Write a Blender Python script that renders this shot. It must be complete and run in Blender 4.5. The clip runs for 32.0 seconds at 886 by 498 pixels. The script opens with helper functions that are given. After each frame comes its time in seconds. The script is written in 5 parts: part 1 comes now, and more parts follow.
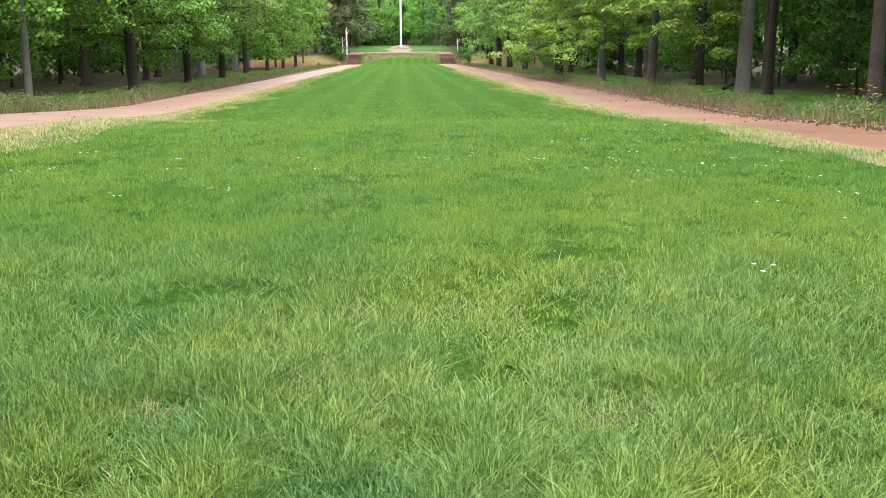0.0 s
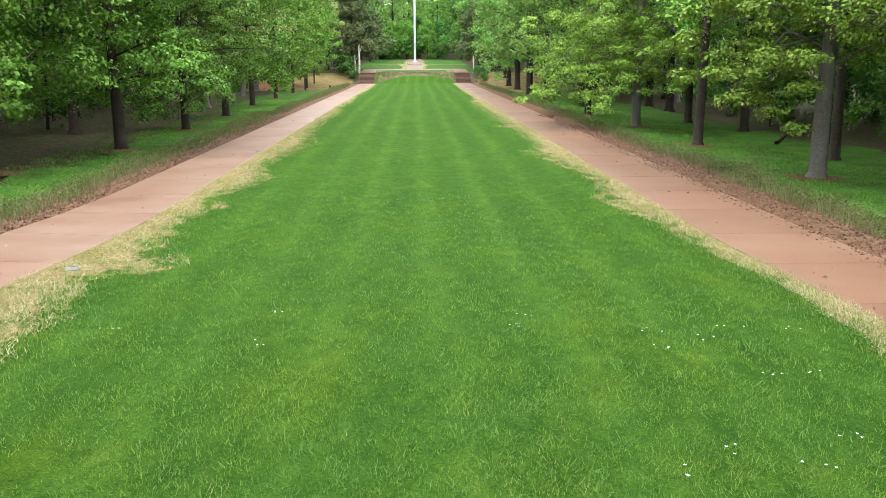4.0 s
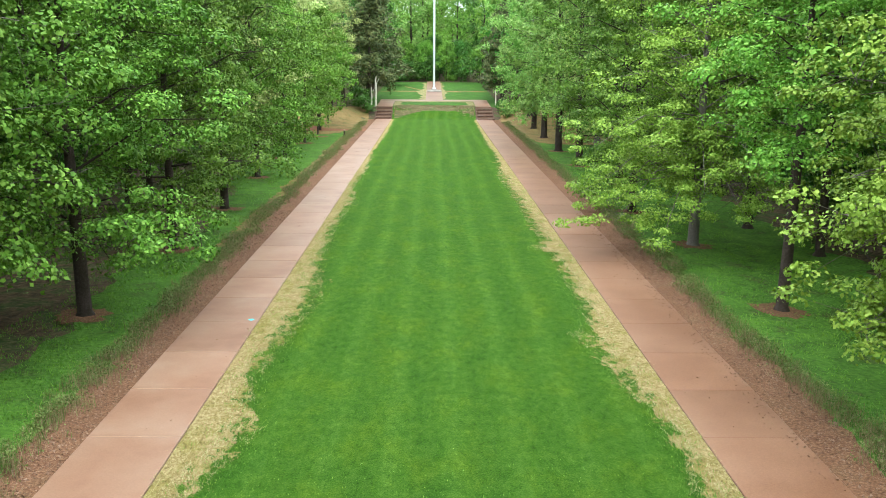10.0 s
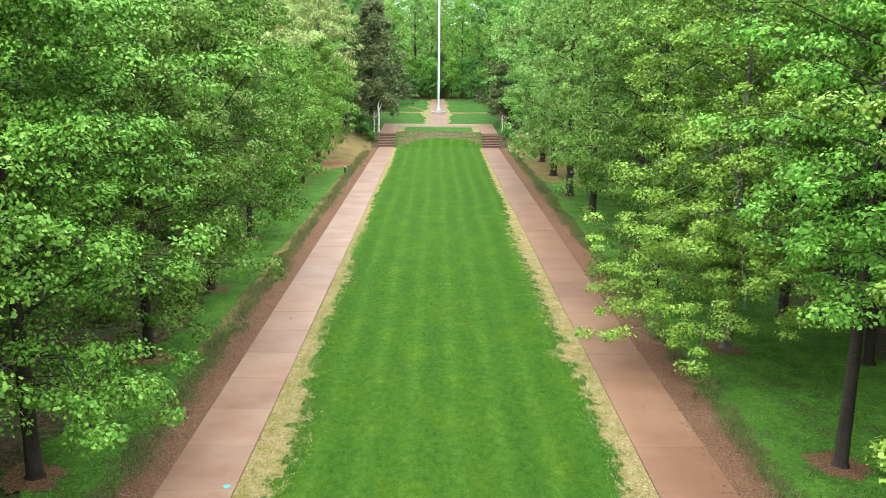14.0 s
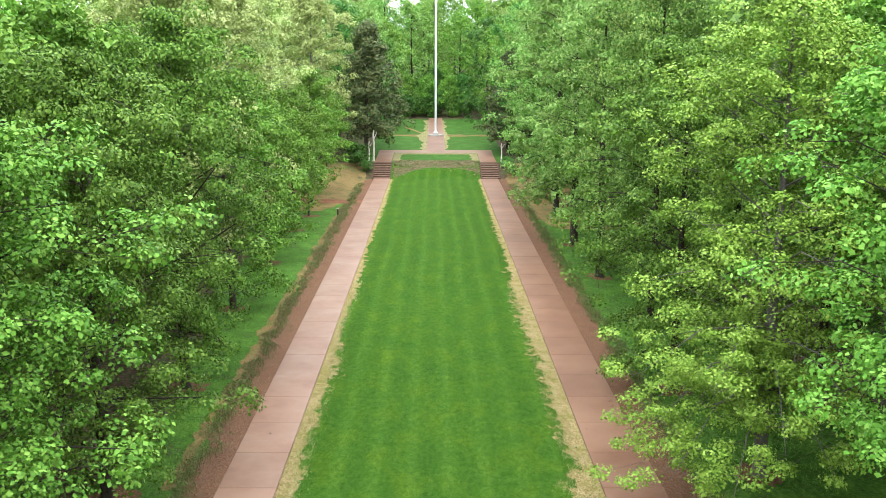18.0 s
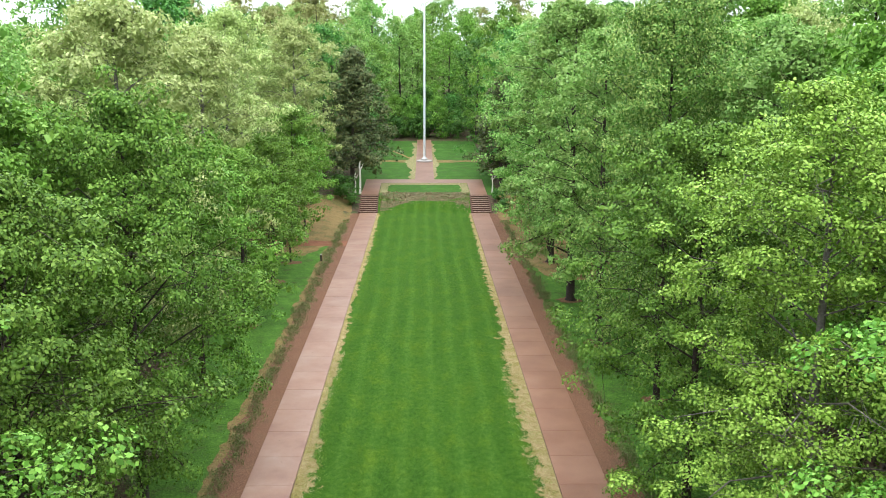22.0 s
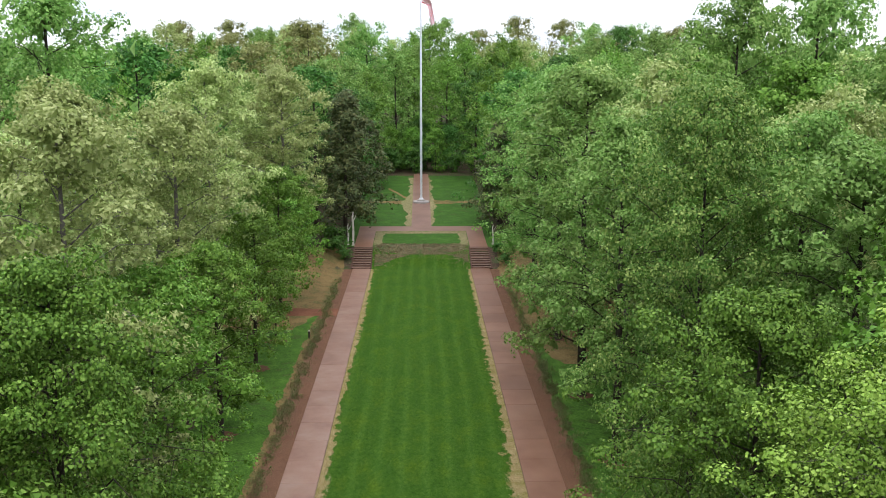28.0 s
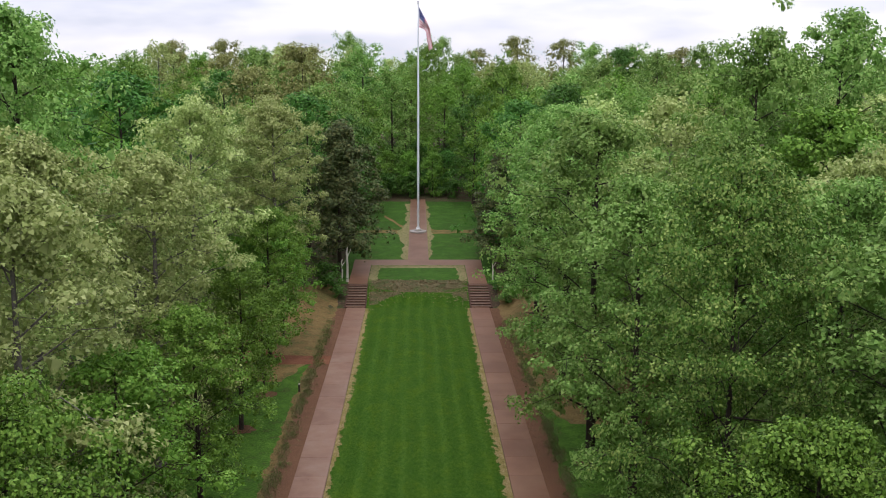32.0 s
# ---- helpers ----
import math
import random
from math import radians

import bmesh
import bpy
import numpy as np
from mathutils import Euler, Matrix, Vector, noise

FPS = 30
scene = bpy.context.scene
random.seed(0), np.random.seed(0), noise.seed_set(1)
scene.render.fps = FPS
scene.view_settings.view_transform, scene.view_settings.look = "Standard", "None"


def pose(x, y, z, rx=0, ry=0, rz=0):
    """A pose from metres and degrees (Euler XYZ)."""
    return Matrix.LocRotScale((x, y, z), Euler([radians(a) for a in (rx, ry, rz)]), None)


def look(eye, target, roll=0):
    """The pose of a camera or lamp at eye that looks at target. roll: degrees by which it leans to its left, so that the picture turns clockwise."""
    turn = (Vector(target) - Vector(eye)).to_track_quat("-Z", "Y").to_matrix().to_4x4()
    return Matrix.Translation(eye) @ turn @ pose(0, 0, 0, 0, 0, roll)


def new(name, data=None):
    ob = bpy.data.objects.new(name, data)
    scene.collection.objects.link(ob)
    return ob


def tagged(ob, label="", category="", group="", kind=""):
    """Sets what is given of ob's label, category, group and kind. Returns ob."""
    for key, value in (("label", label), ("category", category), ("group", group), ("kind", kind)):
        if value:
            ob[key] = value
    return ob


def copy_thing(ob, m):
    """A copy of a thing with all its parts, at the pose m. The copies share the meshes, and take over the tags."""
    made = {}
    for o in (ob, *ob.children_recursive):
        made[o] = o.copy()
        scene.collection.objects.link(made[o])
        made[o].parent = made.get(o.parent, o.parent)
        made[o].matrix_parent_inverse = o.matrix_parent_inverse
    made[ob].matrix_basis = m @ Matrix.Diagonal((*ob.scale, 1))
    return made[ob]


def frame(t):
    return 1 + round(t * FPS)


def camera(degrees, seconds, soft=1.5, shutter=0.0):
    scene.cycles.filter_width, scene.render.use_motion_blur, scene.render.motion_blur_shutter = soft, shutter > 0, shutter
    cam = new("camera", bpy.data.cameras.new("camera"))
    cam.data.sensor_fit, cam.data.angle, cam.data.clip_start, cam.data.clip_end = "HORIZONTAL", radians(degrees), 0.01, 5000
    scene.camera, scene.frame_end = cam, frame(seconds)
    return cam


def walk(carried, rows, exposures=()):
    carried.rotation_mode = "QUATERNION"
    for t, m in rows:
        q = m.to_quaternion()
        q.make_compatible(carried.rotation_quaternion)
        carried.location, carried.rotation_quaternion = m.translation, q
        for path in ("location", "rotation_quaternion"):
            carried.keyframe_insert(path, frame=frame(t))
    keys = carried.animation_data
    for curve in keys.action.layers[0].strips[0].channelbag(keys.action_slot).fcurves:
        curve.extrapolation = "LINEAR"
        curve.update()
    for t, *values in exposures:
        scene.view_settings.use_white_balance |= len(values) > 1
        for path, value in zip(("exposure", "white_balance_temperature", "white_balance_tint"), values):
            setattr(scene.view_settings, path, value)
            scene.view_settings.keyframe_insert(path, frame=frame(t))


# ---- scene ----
# Camera and walk
PATH = [
    (0, (-0.06, -7.215, 1.472), (0.021, -5.258, 1.07), -0.3),
    (0.5, (-0.078, -6.62, 1.476), (-0.001, -4.662, 1.072), -0.3),
    (1, (-0.098, -5.997, 1.482), (-0.025, -4.04, 1.078), -0.3),
    (1.5, (-0.118, -5.371, 1.558), (-0.048, -3.412, 1.157), -0.3),
    (2, (-0.14, -4.753, 1.836), (-0.073, -2.794, 1.44), -0.3),
    (2.5, (-0.162, -4.145, 2.163), (-0.098, -2.185, 1.772), -0.4),
    (3, (-0.185, -3.542, 2.592), (-0.123, -1.582, 2.202), -0.4),
    (3.5, (-0.209, -2.938, 2.996), (-0.15, -0.978, 2.605), -0.3),
    (5.5, (-0.309, -0.426, 4.595), (-0.261, 1.535, 4.202), -0.2),
    (6, (-0.335, 0.216, 4.997), (-0.289, 2.177, 4.604), -0.2),
    (7, (-0.387, 1.516, 5.78), (-0.348, 3.476, 5.386), -0.0),
    (8, (-0.442, 2.819, 6.555), (-0.409, 4.78, 6.161), 0.1),
    (9, (-0.499, 4.082, 7.346), (-0.471, 6.042, 6.952), 0.2),
    (10, (-0.553, 5.296, 8.162), (-0.528, 7.257, 7.767), 0.4),
    (11, (-0.598, 6.491, 9.0), (-0.573, 8.451, 8.605), 0.5),
    (12, (-0.626, 7.704, 9.84), (-0.605, 9.664, 9.445), 0.6),
    (13, (-0.633, 8.966, 10.652), (-0.615, 10.927, 10.257), 0.6),
    (14, (-0.619, 10.256, 11.442), (-0.602, 12.217, 11.048), 0.5),
    (15, (-0.589, 11.523, 12.254), (-0.572, 13.484, 11.86), 0.4),
    (15.5, (-0.569, 12.146, 12.672), (-0.553, 14.107, 12.279), 0.4),
    (17.5, (-0.513, 14.631, 14.333), (-0.495, 16.592, 13.941), 0.2),
    (18, (-0.509, 15.261, 14.718), (-0.489, 17.222, 14.326), 0.2),
    (19, (-0.505, 16.515, 15.474), (-0.477, 18.477, 15.084), 0.2),
    (20, (-0.493, 17.758, 16.242), (-0.454, 19.719, 15.854), 0.2),
    (21, (-0.462, 19.017, 17.025), (-0.421, 20.979, 16.639), 0.2),
    (22, (-0.405, 20.323, 17.791), (-0.363, 22.285, 17.407), 0.2),
    (23, (-0.336, 21.669, 18.532), (-0.294, 23.632, 18.15), 0.1),
    (24, (-0.273, 22.993, 19.28), (-0.23, 24.956, 18.899), 0.0),
    (25, (-0.229, 24.252, 20.05), (-0.186, 26.215, 19.671), -0.0),
    (25.5, (-0.219, 24.867, 20.438), (-0.175, 26.83, 20.06), -0.1),
    (27.5, (-0.259, 27.214, 21.959), (-0.213, 29.178, 21.586), 0.0),
    (28, (-0.283, 27.778, 22.3), (-0.236, 29.743, 21.929), 0.1),
    (29, (-0.326, 28.953, 22.905), (-0.275, 30.918, 22.538), 0.3),
    (30, (-0.35, 30.248, 23.395), (-0.296, 32.215, 23.035), 0.4),
    (31, (-0.354, 31.598, 23.841), (-0.299, 33.566, 23.487), 0.4),
    (32, (-0.366, 32.72, 24.388), (-0.311, 34.689, 24.04), 0.3),
]
EXPOSURES = [(0, 1.48, 6400, 13), (3, 1.41, 6400, 11), (6, 1.24, 6350, 3), (13, 1.28, 6400, 4), (20, 1.04, 6350, 10), (25, 0.55, 6250, 13), (28, 0.08, 6350, 17), (32, -0.36, 6500, 20)]
cam = camera(50.0, 32.0, soft=0.92)
walk(cam, [(t, look(eye, target, roll)) for t, eye, target, roll in PATH], EXPOSURES)

# World: overcast sky, and a weak wide sun
SUN_ELEV, SUN_AZ = 64.0, 190.0
world = bpy.data.worlds.new("overcast_sky")
scene.world = world
world.use_nodes = True
wn, wl = world.node_tree.nodes, world.node_tree.links
wn.clear()
w_out, w_bg = wn.new("ShaderNodeOutputWorld"), wn.new("ShaderNodeBackground")
w_sky, w_mix, w_mul = wn.new("ShaderNodeTexSky"), wn.new("ShaderNodeMix"), wn.new("ShaderNodeMix")
w_sky.sky_type, w_sky.sun_disc = "NISHITA", False
w_sky.sun_elevation, w_sky.sun_rotation = radians(SUN_ELEV), radians(SUN_AZ)
w_tc, w_map, w_noise, w_ramp = (wn.new("ShaderNodeTexCoord"), wn.new("ShaderNodeMapping"), wn.new("ShaderNodeTexNoise"), wn.new("ShaderNodeValToRGB"))
w_map.inputs["Scale"].default_value = (1.6, 1.6, 7.0)
w_noise.inputs["Scale"].default_value, w_noise.inputs["Detail"].default_value = 2.2, 5.0
w_ramp.color_ramp.elements[0].position, w_ramp.color_ramp.elements[0].color = 0.35, (5.9, 6.7, 8.0, 1)
w_ramp.color_ramp.elements[1].position, w_ramp.color_ramp.elements[1].color = 0.60, (11.2, 11.5, 11.8, 1)
w_mix.data_type, w_mix.inputs["Factor"].default_value = "RGBA", 0.88
# an overcast sky is brighter overhead than at the horizon
w_sep, w_up = wn.new("ShaderNodeSeparateXYZ"), wn.new("ShaderNodeMapRange")
w_up.inputs["From Min"].default_value, w_up.inputs["From Max"].default_value = 0.0, 1.0
w_up.inputs["To Min"].default_value, w_up.inputs["To Max"].default_value = 1.1, 2.6
w_mul.data_type, w_mul.blend_type, w_mul.inputs["Factor"].default_value = "RGBA", "MULTIPLY", 1.0
wl.new(w_tc.outputs["Generated"], w_map.inputs["Vector"])
wl.new(w_map.outputs["Vector"], w_noise.inputs["Vector"])
wl.new(w_noise.outputs["Fac"], w_ramp.inputs["Fac"])
wl.new(w_sky.outputs["Color"], w_mix.inputs["A"])
wl.new(w_ramp.outputs["Color"], w_mix.inputs["B"])
wl.new(w_tc.outputs["Generated"], w_sep.inputs[0])
wl.new(w_sep.outputs["Z"], w_up.inputs["Value"])
wl.new(w_mix.outputs["Result"], w_mul.inputs["A"])
wl.new(w_up.outputs["Result"], w_mul.inputs["B"])
wl.new(w_mul.outputs["Result"], w_bg.inputs["Color"])
w_bg.inputs["Strength"].default_value = 0.115
wl.new(w_bg.outputs["Background"], w_out.inputs["Surface"])
sun = new("sun", bpy.data.lights.new("sun", "SUN"))
sun.data.energy, sun.data.angle, sun.data.color = 1.0, radians(30), (1.0, 0.96, 0.9)
sun.matrix_world = look((0, 0, 60), (20 * math.sin(radians(SUN_AZ)) * -1, -20 * math.cos(radians(SUN_AZ)), 60 - 20 * math.tan(radians(SUN_ELEV))))


# Materials
def nodes_of(name):
    m = bpy.data.materials.new(name)
    m.use_nodes = True
    return m, m.node_tree.nodes, m.node_tree.links, m.node_tree.nodes["Principled BSDF"]


def ramp_node(n, stops):
    r = n.new("ShaderNodeValToRGB")
    while len(r.color_ramp.elements) < len(stops):
        r.color_ramp.elements.new(0.5)
    for e, (p, c) in zip(r.color_ramp.elements, stops):
        e.position, e.color = p, (*c, 1)
    return r


def noise_node(n, l, vec, scale, detail=4.0, rough=0.6):
    t = n.new("ShaderNodeTexNoise")
    t.inputs["Scale"].default_value, t.inputs["Detail"].default_value, t.inputs["Roughness"].default_value = scale, detail, rough
    l.new(vec, t.inputs["Vector"])
    return t.outputs["Fac"]


def mix_node(n, l, fac, a, b, mode="MIX"):
    m = n.new("ShaderNodeMix")
    m.data_type, m.blend_type = "RGBA", mode
    for key, v in (("Factor", fac), ("A", a), ("B", b)):
        if isinstance(v, (int, float)):
            m.inputs[key].default_value = v
        elif isinstance(v, tuple):
            m.inputs[key].default_value = (*v, 1)
        else:
            l.new(v, m.inputs[key])
    return m.outputs["Result"]


def math_node(n, l, op, a, b=None):
    m = n.new("ShaderNodeMath")
    m.operation = op
    for i, v in enumerate((a, b)):
        if v is None:
            continue
        if isinstance(v, (int, float)):
            m.inputs[i].default_value = v
        else:
            l.new(v, m.inputs[i])
    return m.outputs[0]


def bump_to(n, l, bsdf, height, strength, dist):
    b = n.new("ShaderNodeBump")
    b.inputs["Strength"].default_value, b.inputs["Distance"].default_value = strength, dist
    l.new(height, b.inputs["Height"])
    l.new(b.outputs["Normal"], bsdf.inputs["Normal"])


def surface(name, fine, coarse, fine_scale, coarse_scale, rough=0.9, bump=0.4, dist=0.02, vary=0.0, metal=0.0, spec=0.12, amount=0.5):
    """Two-scale noise colours on world position; vary: brightness change from object to object."""
    m, n, l, p = nodes_of(name)
    pos = n.new("ShaderNodeNewGeometry").outputs["Position"]
    f1, f2 = noise_node(n, l, pos, fine_scale, 6), noise_node(n, l, pos, coarse_scale, 3)
    a, b = ramp_node(n, fine), ramp_node(n, coarse)
    l.new(f1, a.inputs["Fac"]), l.new(f2, b.inputs["Fac"])
    col = mix_node(n, l, amount, a.outputs["Color"], b.outputs["Color"])
    if vary:
        info = n.new("ShaderNodeObjectInfo").outputs["Random"]
        hsv = n.new("ShaderNodeHueSaturation")
        l.new(math_node(n, l, "ADD", math_node(n, l, "MULTIPLY", info, 2 * vary), 1 - vary), hsv.inputs["Value"])
        l.new(col, hsv.inputs["Color"])
        col = hsv.outputs["Color"]
    l.new(col, p.inputs["Base Color"])
    p.inputs["Roughness"].default_value, p.inputs["Metallic"].default_value = rough, metal
    p.inputs["Specular IOR Level"].default_value = spec
    if bump:
        bump_to(n, l, p, f1, bump, dist)
    return m


def leaf_material(name, dark, mid, light, through_light=0.35, hue=0.011, val=0.2):
    """Leaves: colour from leaf to leaf and from tree to tree, with light passing through."""
    m, n, l, p = nodes_of(name)
    geo, info = n.new("ShaderNodeNewGeometry"), n.new("ShaderNodeObjectInfo").outputs["Random"]
    r = ramp_node(n, [(0.0, dark), (0.5, mid), (1.0, light)])
    patch = noise_node(n, l, geo.outputs["Position"], 0.45, 2)
    mixed = math_node(n, l, "ADD", math_node(n, l, "MULTIPLY", geo.outputs["Random Per Island"], 0.72), math_node(n, l, "MULTIPLY", patch, 0.4))
    l.new(mixed, r.inputs["Fac"])
    hsv = n.new("ShaderNodeHueSaturation")
    l.new(math_node(n, l, "ADD", math_node(n, l, "MULTIPLY", info, 2 * hue), 0.5 - hue), hsv.inputs["Hue"])
    l.new(math_node(n, l, "ADD", math_node(n, l, "MULTIPLY", info, 2 * val), 1 - val), hsv.inputs["Value"])
    l.new(r.outputs["Color"], hsv.inputs["Color"])
    l.new(hsv.outputs["Color"], p.inputs["Base Color"])
    p.inputs["Roughness"].default_value, p.inputs["Specular IOR Level"].default_value = 0.55, 0.16
    tr, mx = n.new("ShaderNodeBsdfTranslucent"), n.new("ShaderNodeMixShader")
    mx.inputs["Fac"].default_value = through_light
    l.new(hsv.outputs["Color"], tr.inputs["Color"])
    l.new(p.outputs["BSDF"], mx.inputs[1]), l.new(tr.outputs["BSDF"], mx.inputs[2])
    l.new(mx.outputs["Shader"], n["Material Output"].inputs["Surface"])
    return m


def grass_material(name, dark, mid, light, strength):
    """Grass blades, yellower and bluer by patches."""
    m = leaf_material(name, dark, mid, light, 0.55, 0.0, 0.0)
    n, l = m.node_tree.nodes, m.node_tree.links
    pos = n.new("ShaderNodeNewGeometry").outputs["Position"]
    tint = ramp_node(n, [(0.32, (0.72, 0.9, 1.15)), (0.5, (1.0, 1.0, 1.0)), (0.68, (1.22, 1.06, 0.8))])
    l.new(noise_node(n, l, pos, 1.1, 4, 0.6), tint.inputs["Fac"])
    hsv = next(x for x in n if x.bl_idname == "ShaderNodeHueSaturation")
    col = mix_node(n, l, strength, hsv.outputs["Color"], tint.outputs["Color"], "MULTIPLY")
    for x in n:
        if x.bl_idname == "ShaderNodeBsdfPrincipled":
            l.new(col, x.inputs["Base Color"])
        elif x.bl_idname == "ShaderNodeBsdfTranslucent":
            l.new(col, x.inputs["Color"])
    return m


def lawn_material(name="mown_lawn", straw=False):
    """Mown grass; with straw, dead patches that give way to grass where the edge attribute nears one."""
    m, n, l, p = nodes_of(name)
    pos = n.new("ShaderNodeNewGeometry").outputs["Position"]
    sep = n.new("ShaderNodeSeparateXYZ")
    l.new(pos, sep.inputs[0])
    wob = noise_node(n, l, pos, 0.06, 1)
    ph = math_node(n, l, "ADD", math_node(n, l, "MULTIPLY", sep.outputs["X"], 4.6), math_node(n, l, "MULTIPLY", wob, 3.0))
    stripe = math_node(n, l, "ADD", math_node(n, l, "MULTIPLY", math_node(n, l, "SINE", ph), 0.5), 0.5)
    grain = noise_node(n, l, pos, 38.0, 6, 0.75)
    stretch = n.new("ShaderNodeMapping")
    stretch.inputs["Scale"].default_value = (1.0, 0.5, 1.0)
    l.new(pos, stretch.inputs["Vector"])
    tuft = noise_node(n, l, stretch.outputs["Vector"], 4.5, 6, 0.75)
    patch = noise_node(n, l, stretch.outputs["Vector"], 0.8, 5, 0.65)
    base = ramp_node(n, [(0.36, LAWN_DARK), (0.5, LAWN_MID), (0.64, LAWN_LIGHT)])
    l.new(math_node(n, l, "ADD", math_node(n, l, "MULTIPLY", grain, 0.66), math_node(n, l, "MULTIPLY", tuft, 0.34)), base.inputs["Fac"])
    pr = ramp_node(n, [(0.3, (0.74, 0.85, 0.9)), (0.5, (1.0, 1.0, 1.0)), (0.68, (1.42, 1.15, 0.84))])
    l.new(patch, pr.inputs["Fac"])
    col = mix_node(n, l, 0.8, base.outputs["Color"], pr.outputs["Color"], "MULTIPLY")
    sr = ramp_node(n, [(0.2, (0.88, 0.9, 0.9)), (0.7, (1.0, 1.0, 1.0)), (0.97, (1.2, 1.13, 1.3))])
    l.new(stripe, sr.inputs["Fac"])
    fade = ramp_node(n, [(0.36, (0.4, 0.4, 0.4)), (0.6, (1, 1, 1))])
    l.new(noise_node(n, l, stretch.outputs["Vector"], 0.16, 2), fade.inputs["Fac"])
    col = mix_node(n, l, fade.outputs["Color"], col, sr.outputs["Color"], "MULTIPLY")
    if straw:
        edge = n.new("ShaderNodeAttribute")
        edge.attribute_name = "edge"
        fibre = noise_node(n, l, stretch.outputs["Vector"], 15.0, 7, 0.8)
        clumps = noise_node(n, l, stretch.outputs["Vector"], 2.0, 5, 0.7)
        reach = math_node(n, l, "ADD", edge.outputs["Fac"], math_node(n, l, "MULTIPLY", math_node(n, l, "SUBTRACT", clumps, 0.5), 3.0))
        reach = math_node(n, l, "ADD", reach, math_node(n, l, "MULTIPLY", math_node(n, l, "SUBTRACT", fibre, 0.5), 1.5))
        mask = ramp_node(n, [(0.36, (1, 1, 1)), (0.43, (0, 0, 0))])
        l.new(math_node(n, l, "MULTIPLY", reach, 0.45), mask.inputs["Fac"])
        dead = ramp_node(n, [(0.32, (0.065, 0.055, 0.019)), (0.43, (0.178, 0.132, 0.051)), (0.54, (0.298, 0.233, 0.109)), (0.66, (0.411, 0.350, 0.205))])
        l.new(noise_node(n, l, stretch.outputs["Vector"], 16.0, 7, 0.85), dead.inputs["Fac"])
        tone = ramp_node(n, [(0.36, (0.74, 0.80, 0.55)), (0.55, (1.0, 1.0, 1.0)), (0.7, (1.12, 1.08, 1.1))])
        l.new(noise_node(n, l, pos, 1.3, 4, 0.6), tone.inputs["Fac"])
        col = mix_node(n, l, mask.outputs["Color"], col, mix_node(n, l, 1.0, dead.outputs["Color"], tone.outputs["Color"], "MULTIPLY"))
    l.new(col, p.inputs["Base Color"])
    p.inputs["Roughness"].default_value, p.inputs["Specular IOR Level"].default_value = 0.95, 0.05
    bump_to(n, l, p, math_node(n, l, "ADD", grain, tuft), 0.9, 0.05)
    return m


LAWN_DARK, LAWN_MID, LAWN_LIGHT = (0.012, 0.039, 0.004), (0.036, 0.093, 0.008), (0.088, 0.155, 0.022)
M_LAWN = lawn_material()
M_STRAW_LAWN = lawn_material("straw_and_grass", True)
M_FLOOR = surface("woodland_floor", [(0.34, (0.014, 0.011, 0.006)), (0.46, (0.052, 0.040, 0.020)), (0.56, (0.105, 0.070, 0.042)), (0.68, (0.190, 0.138, 0.088))],
                  [(0.36, (0.052, 0.034, 0.022)), (0.46, (0.072, 0.046, 0.030)), (0.53, (0.036, 0.062, 0.016)), (0.64, (0.030, 0.086, 0.012))], 5, 0.7, bump=1.0, dist=0.08)
M_VERGE = surface("shaded_grass", [(0.34, (0.013, 0.041, 0.005)), (0.5, (0.049, 0.123, 0.013)), (0.66, (0.113, 0.216, 0.031))],
                  [(0.34, (0.051, 0.046, 0.018)), (0.42, (0.036, 0.087, 0.010)), (0.55, (0.057, 0.134, 0.014)), (0.68, (0.098, 0.196, 0.023))], 7, 0.8, bump=1.0, dist=0.08)
M_PATH = surface("red_concrete", [(0.3, (0.138, 0.064, 0.036)), (0.55, (0.206, 0.108, 0.065)), (0.8, (0.262, 0.153, 0.098))],
                 [(0.32, (0.140, 0.060, 0.031)), (0.46, (0.196, 0.104, 0.062)), (0.58, (0.226, 0.136, 0.088)), (0.7, (0.262, 0.176, 0.124))], 30, 0.45, rough=0.5, bump=0.15, dist=0.004, vary=0.07, spec=0.42, amount=0.6)
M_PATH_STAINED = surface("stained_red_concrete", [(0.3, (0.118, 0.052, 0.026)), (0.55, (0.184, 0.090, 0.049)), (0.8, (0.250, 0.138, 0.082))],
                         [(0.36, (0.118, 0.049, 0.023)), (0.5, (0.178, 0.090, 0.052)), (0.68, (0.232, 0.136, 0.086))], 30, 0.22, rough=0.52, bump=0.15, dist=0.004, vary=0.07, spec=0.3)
M_JOINT = surface("joint_filler", [(0.3, (0.215, 0.140, 0.100)), (0.7, (0.320, 0.225, 0.170))], [(0.4, (0.220, 0.145, 0.105)), (0.6, (0.300, 0.210, 0.160))], 40, 1.0)
M_STRAW = surface("dry_straw", [(0.3, (0.079, 0.066, 0.026)), (0.48, (0.224, 0.185, 0.086)), (0.68, (0.370, 0.317, 0.178))],
                  [(0.42, (0.277, 0.224, 0.112)), (0.5, (0.185, 0.165, 0.066)), (0.56, (0.053, 0.112, 0.015))], 26, 3.6, bump=1.0, dist=0.05, amount=0.55)
M_TAN = surface("dry_grass_bank", [(0.34, (0.060, 0.044, 0.016)), (0.5, (0.176, 0.122, 0.046)), (0.66, (0.290, 0.214, 0.090))],
                [(0.38, (0.215, 0.148, 0.056)), (0.5, (0.160, 0.100, 0.040)), (0.6, (0.066, 0.084, 0.020))], 7, 0.6, bump=1.0, dist=0.08)
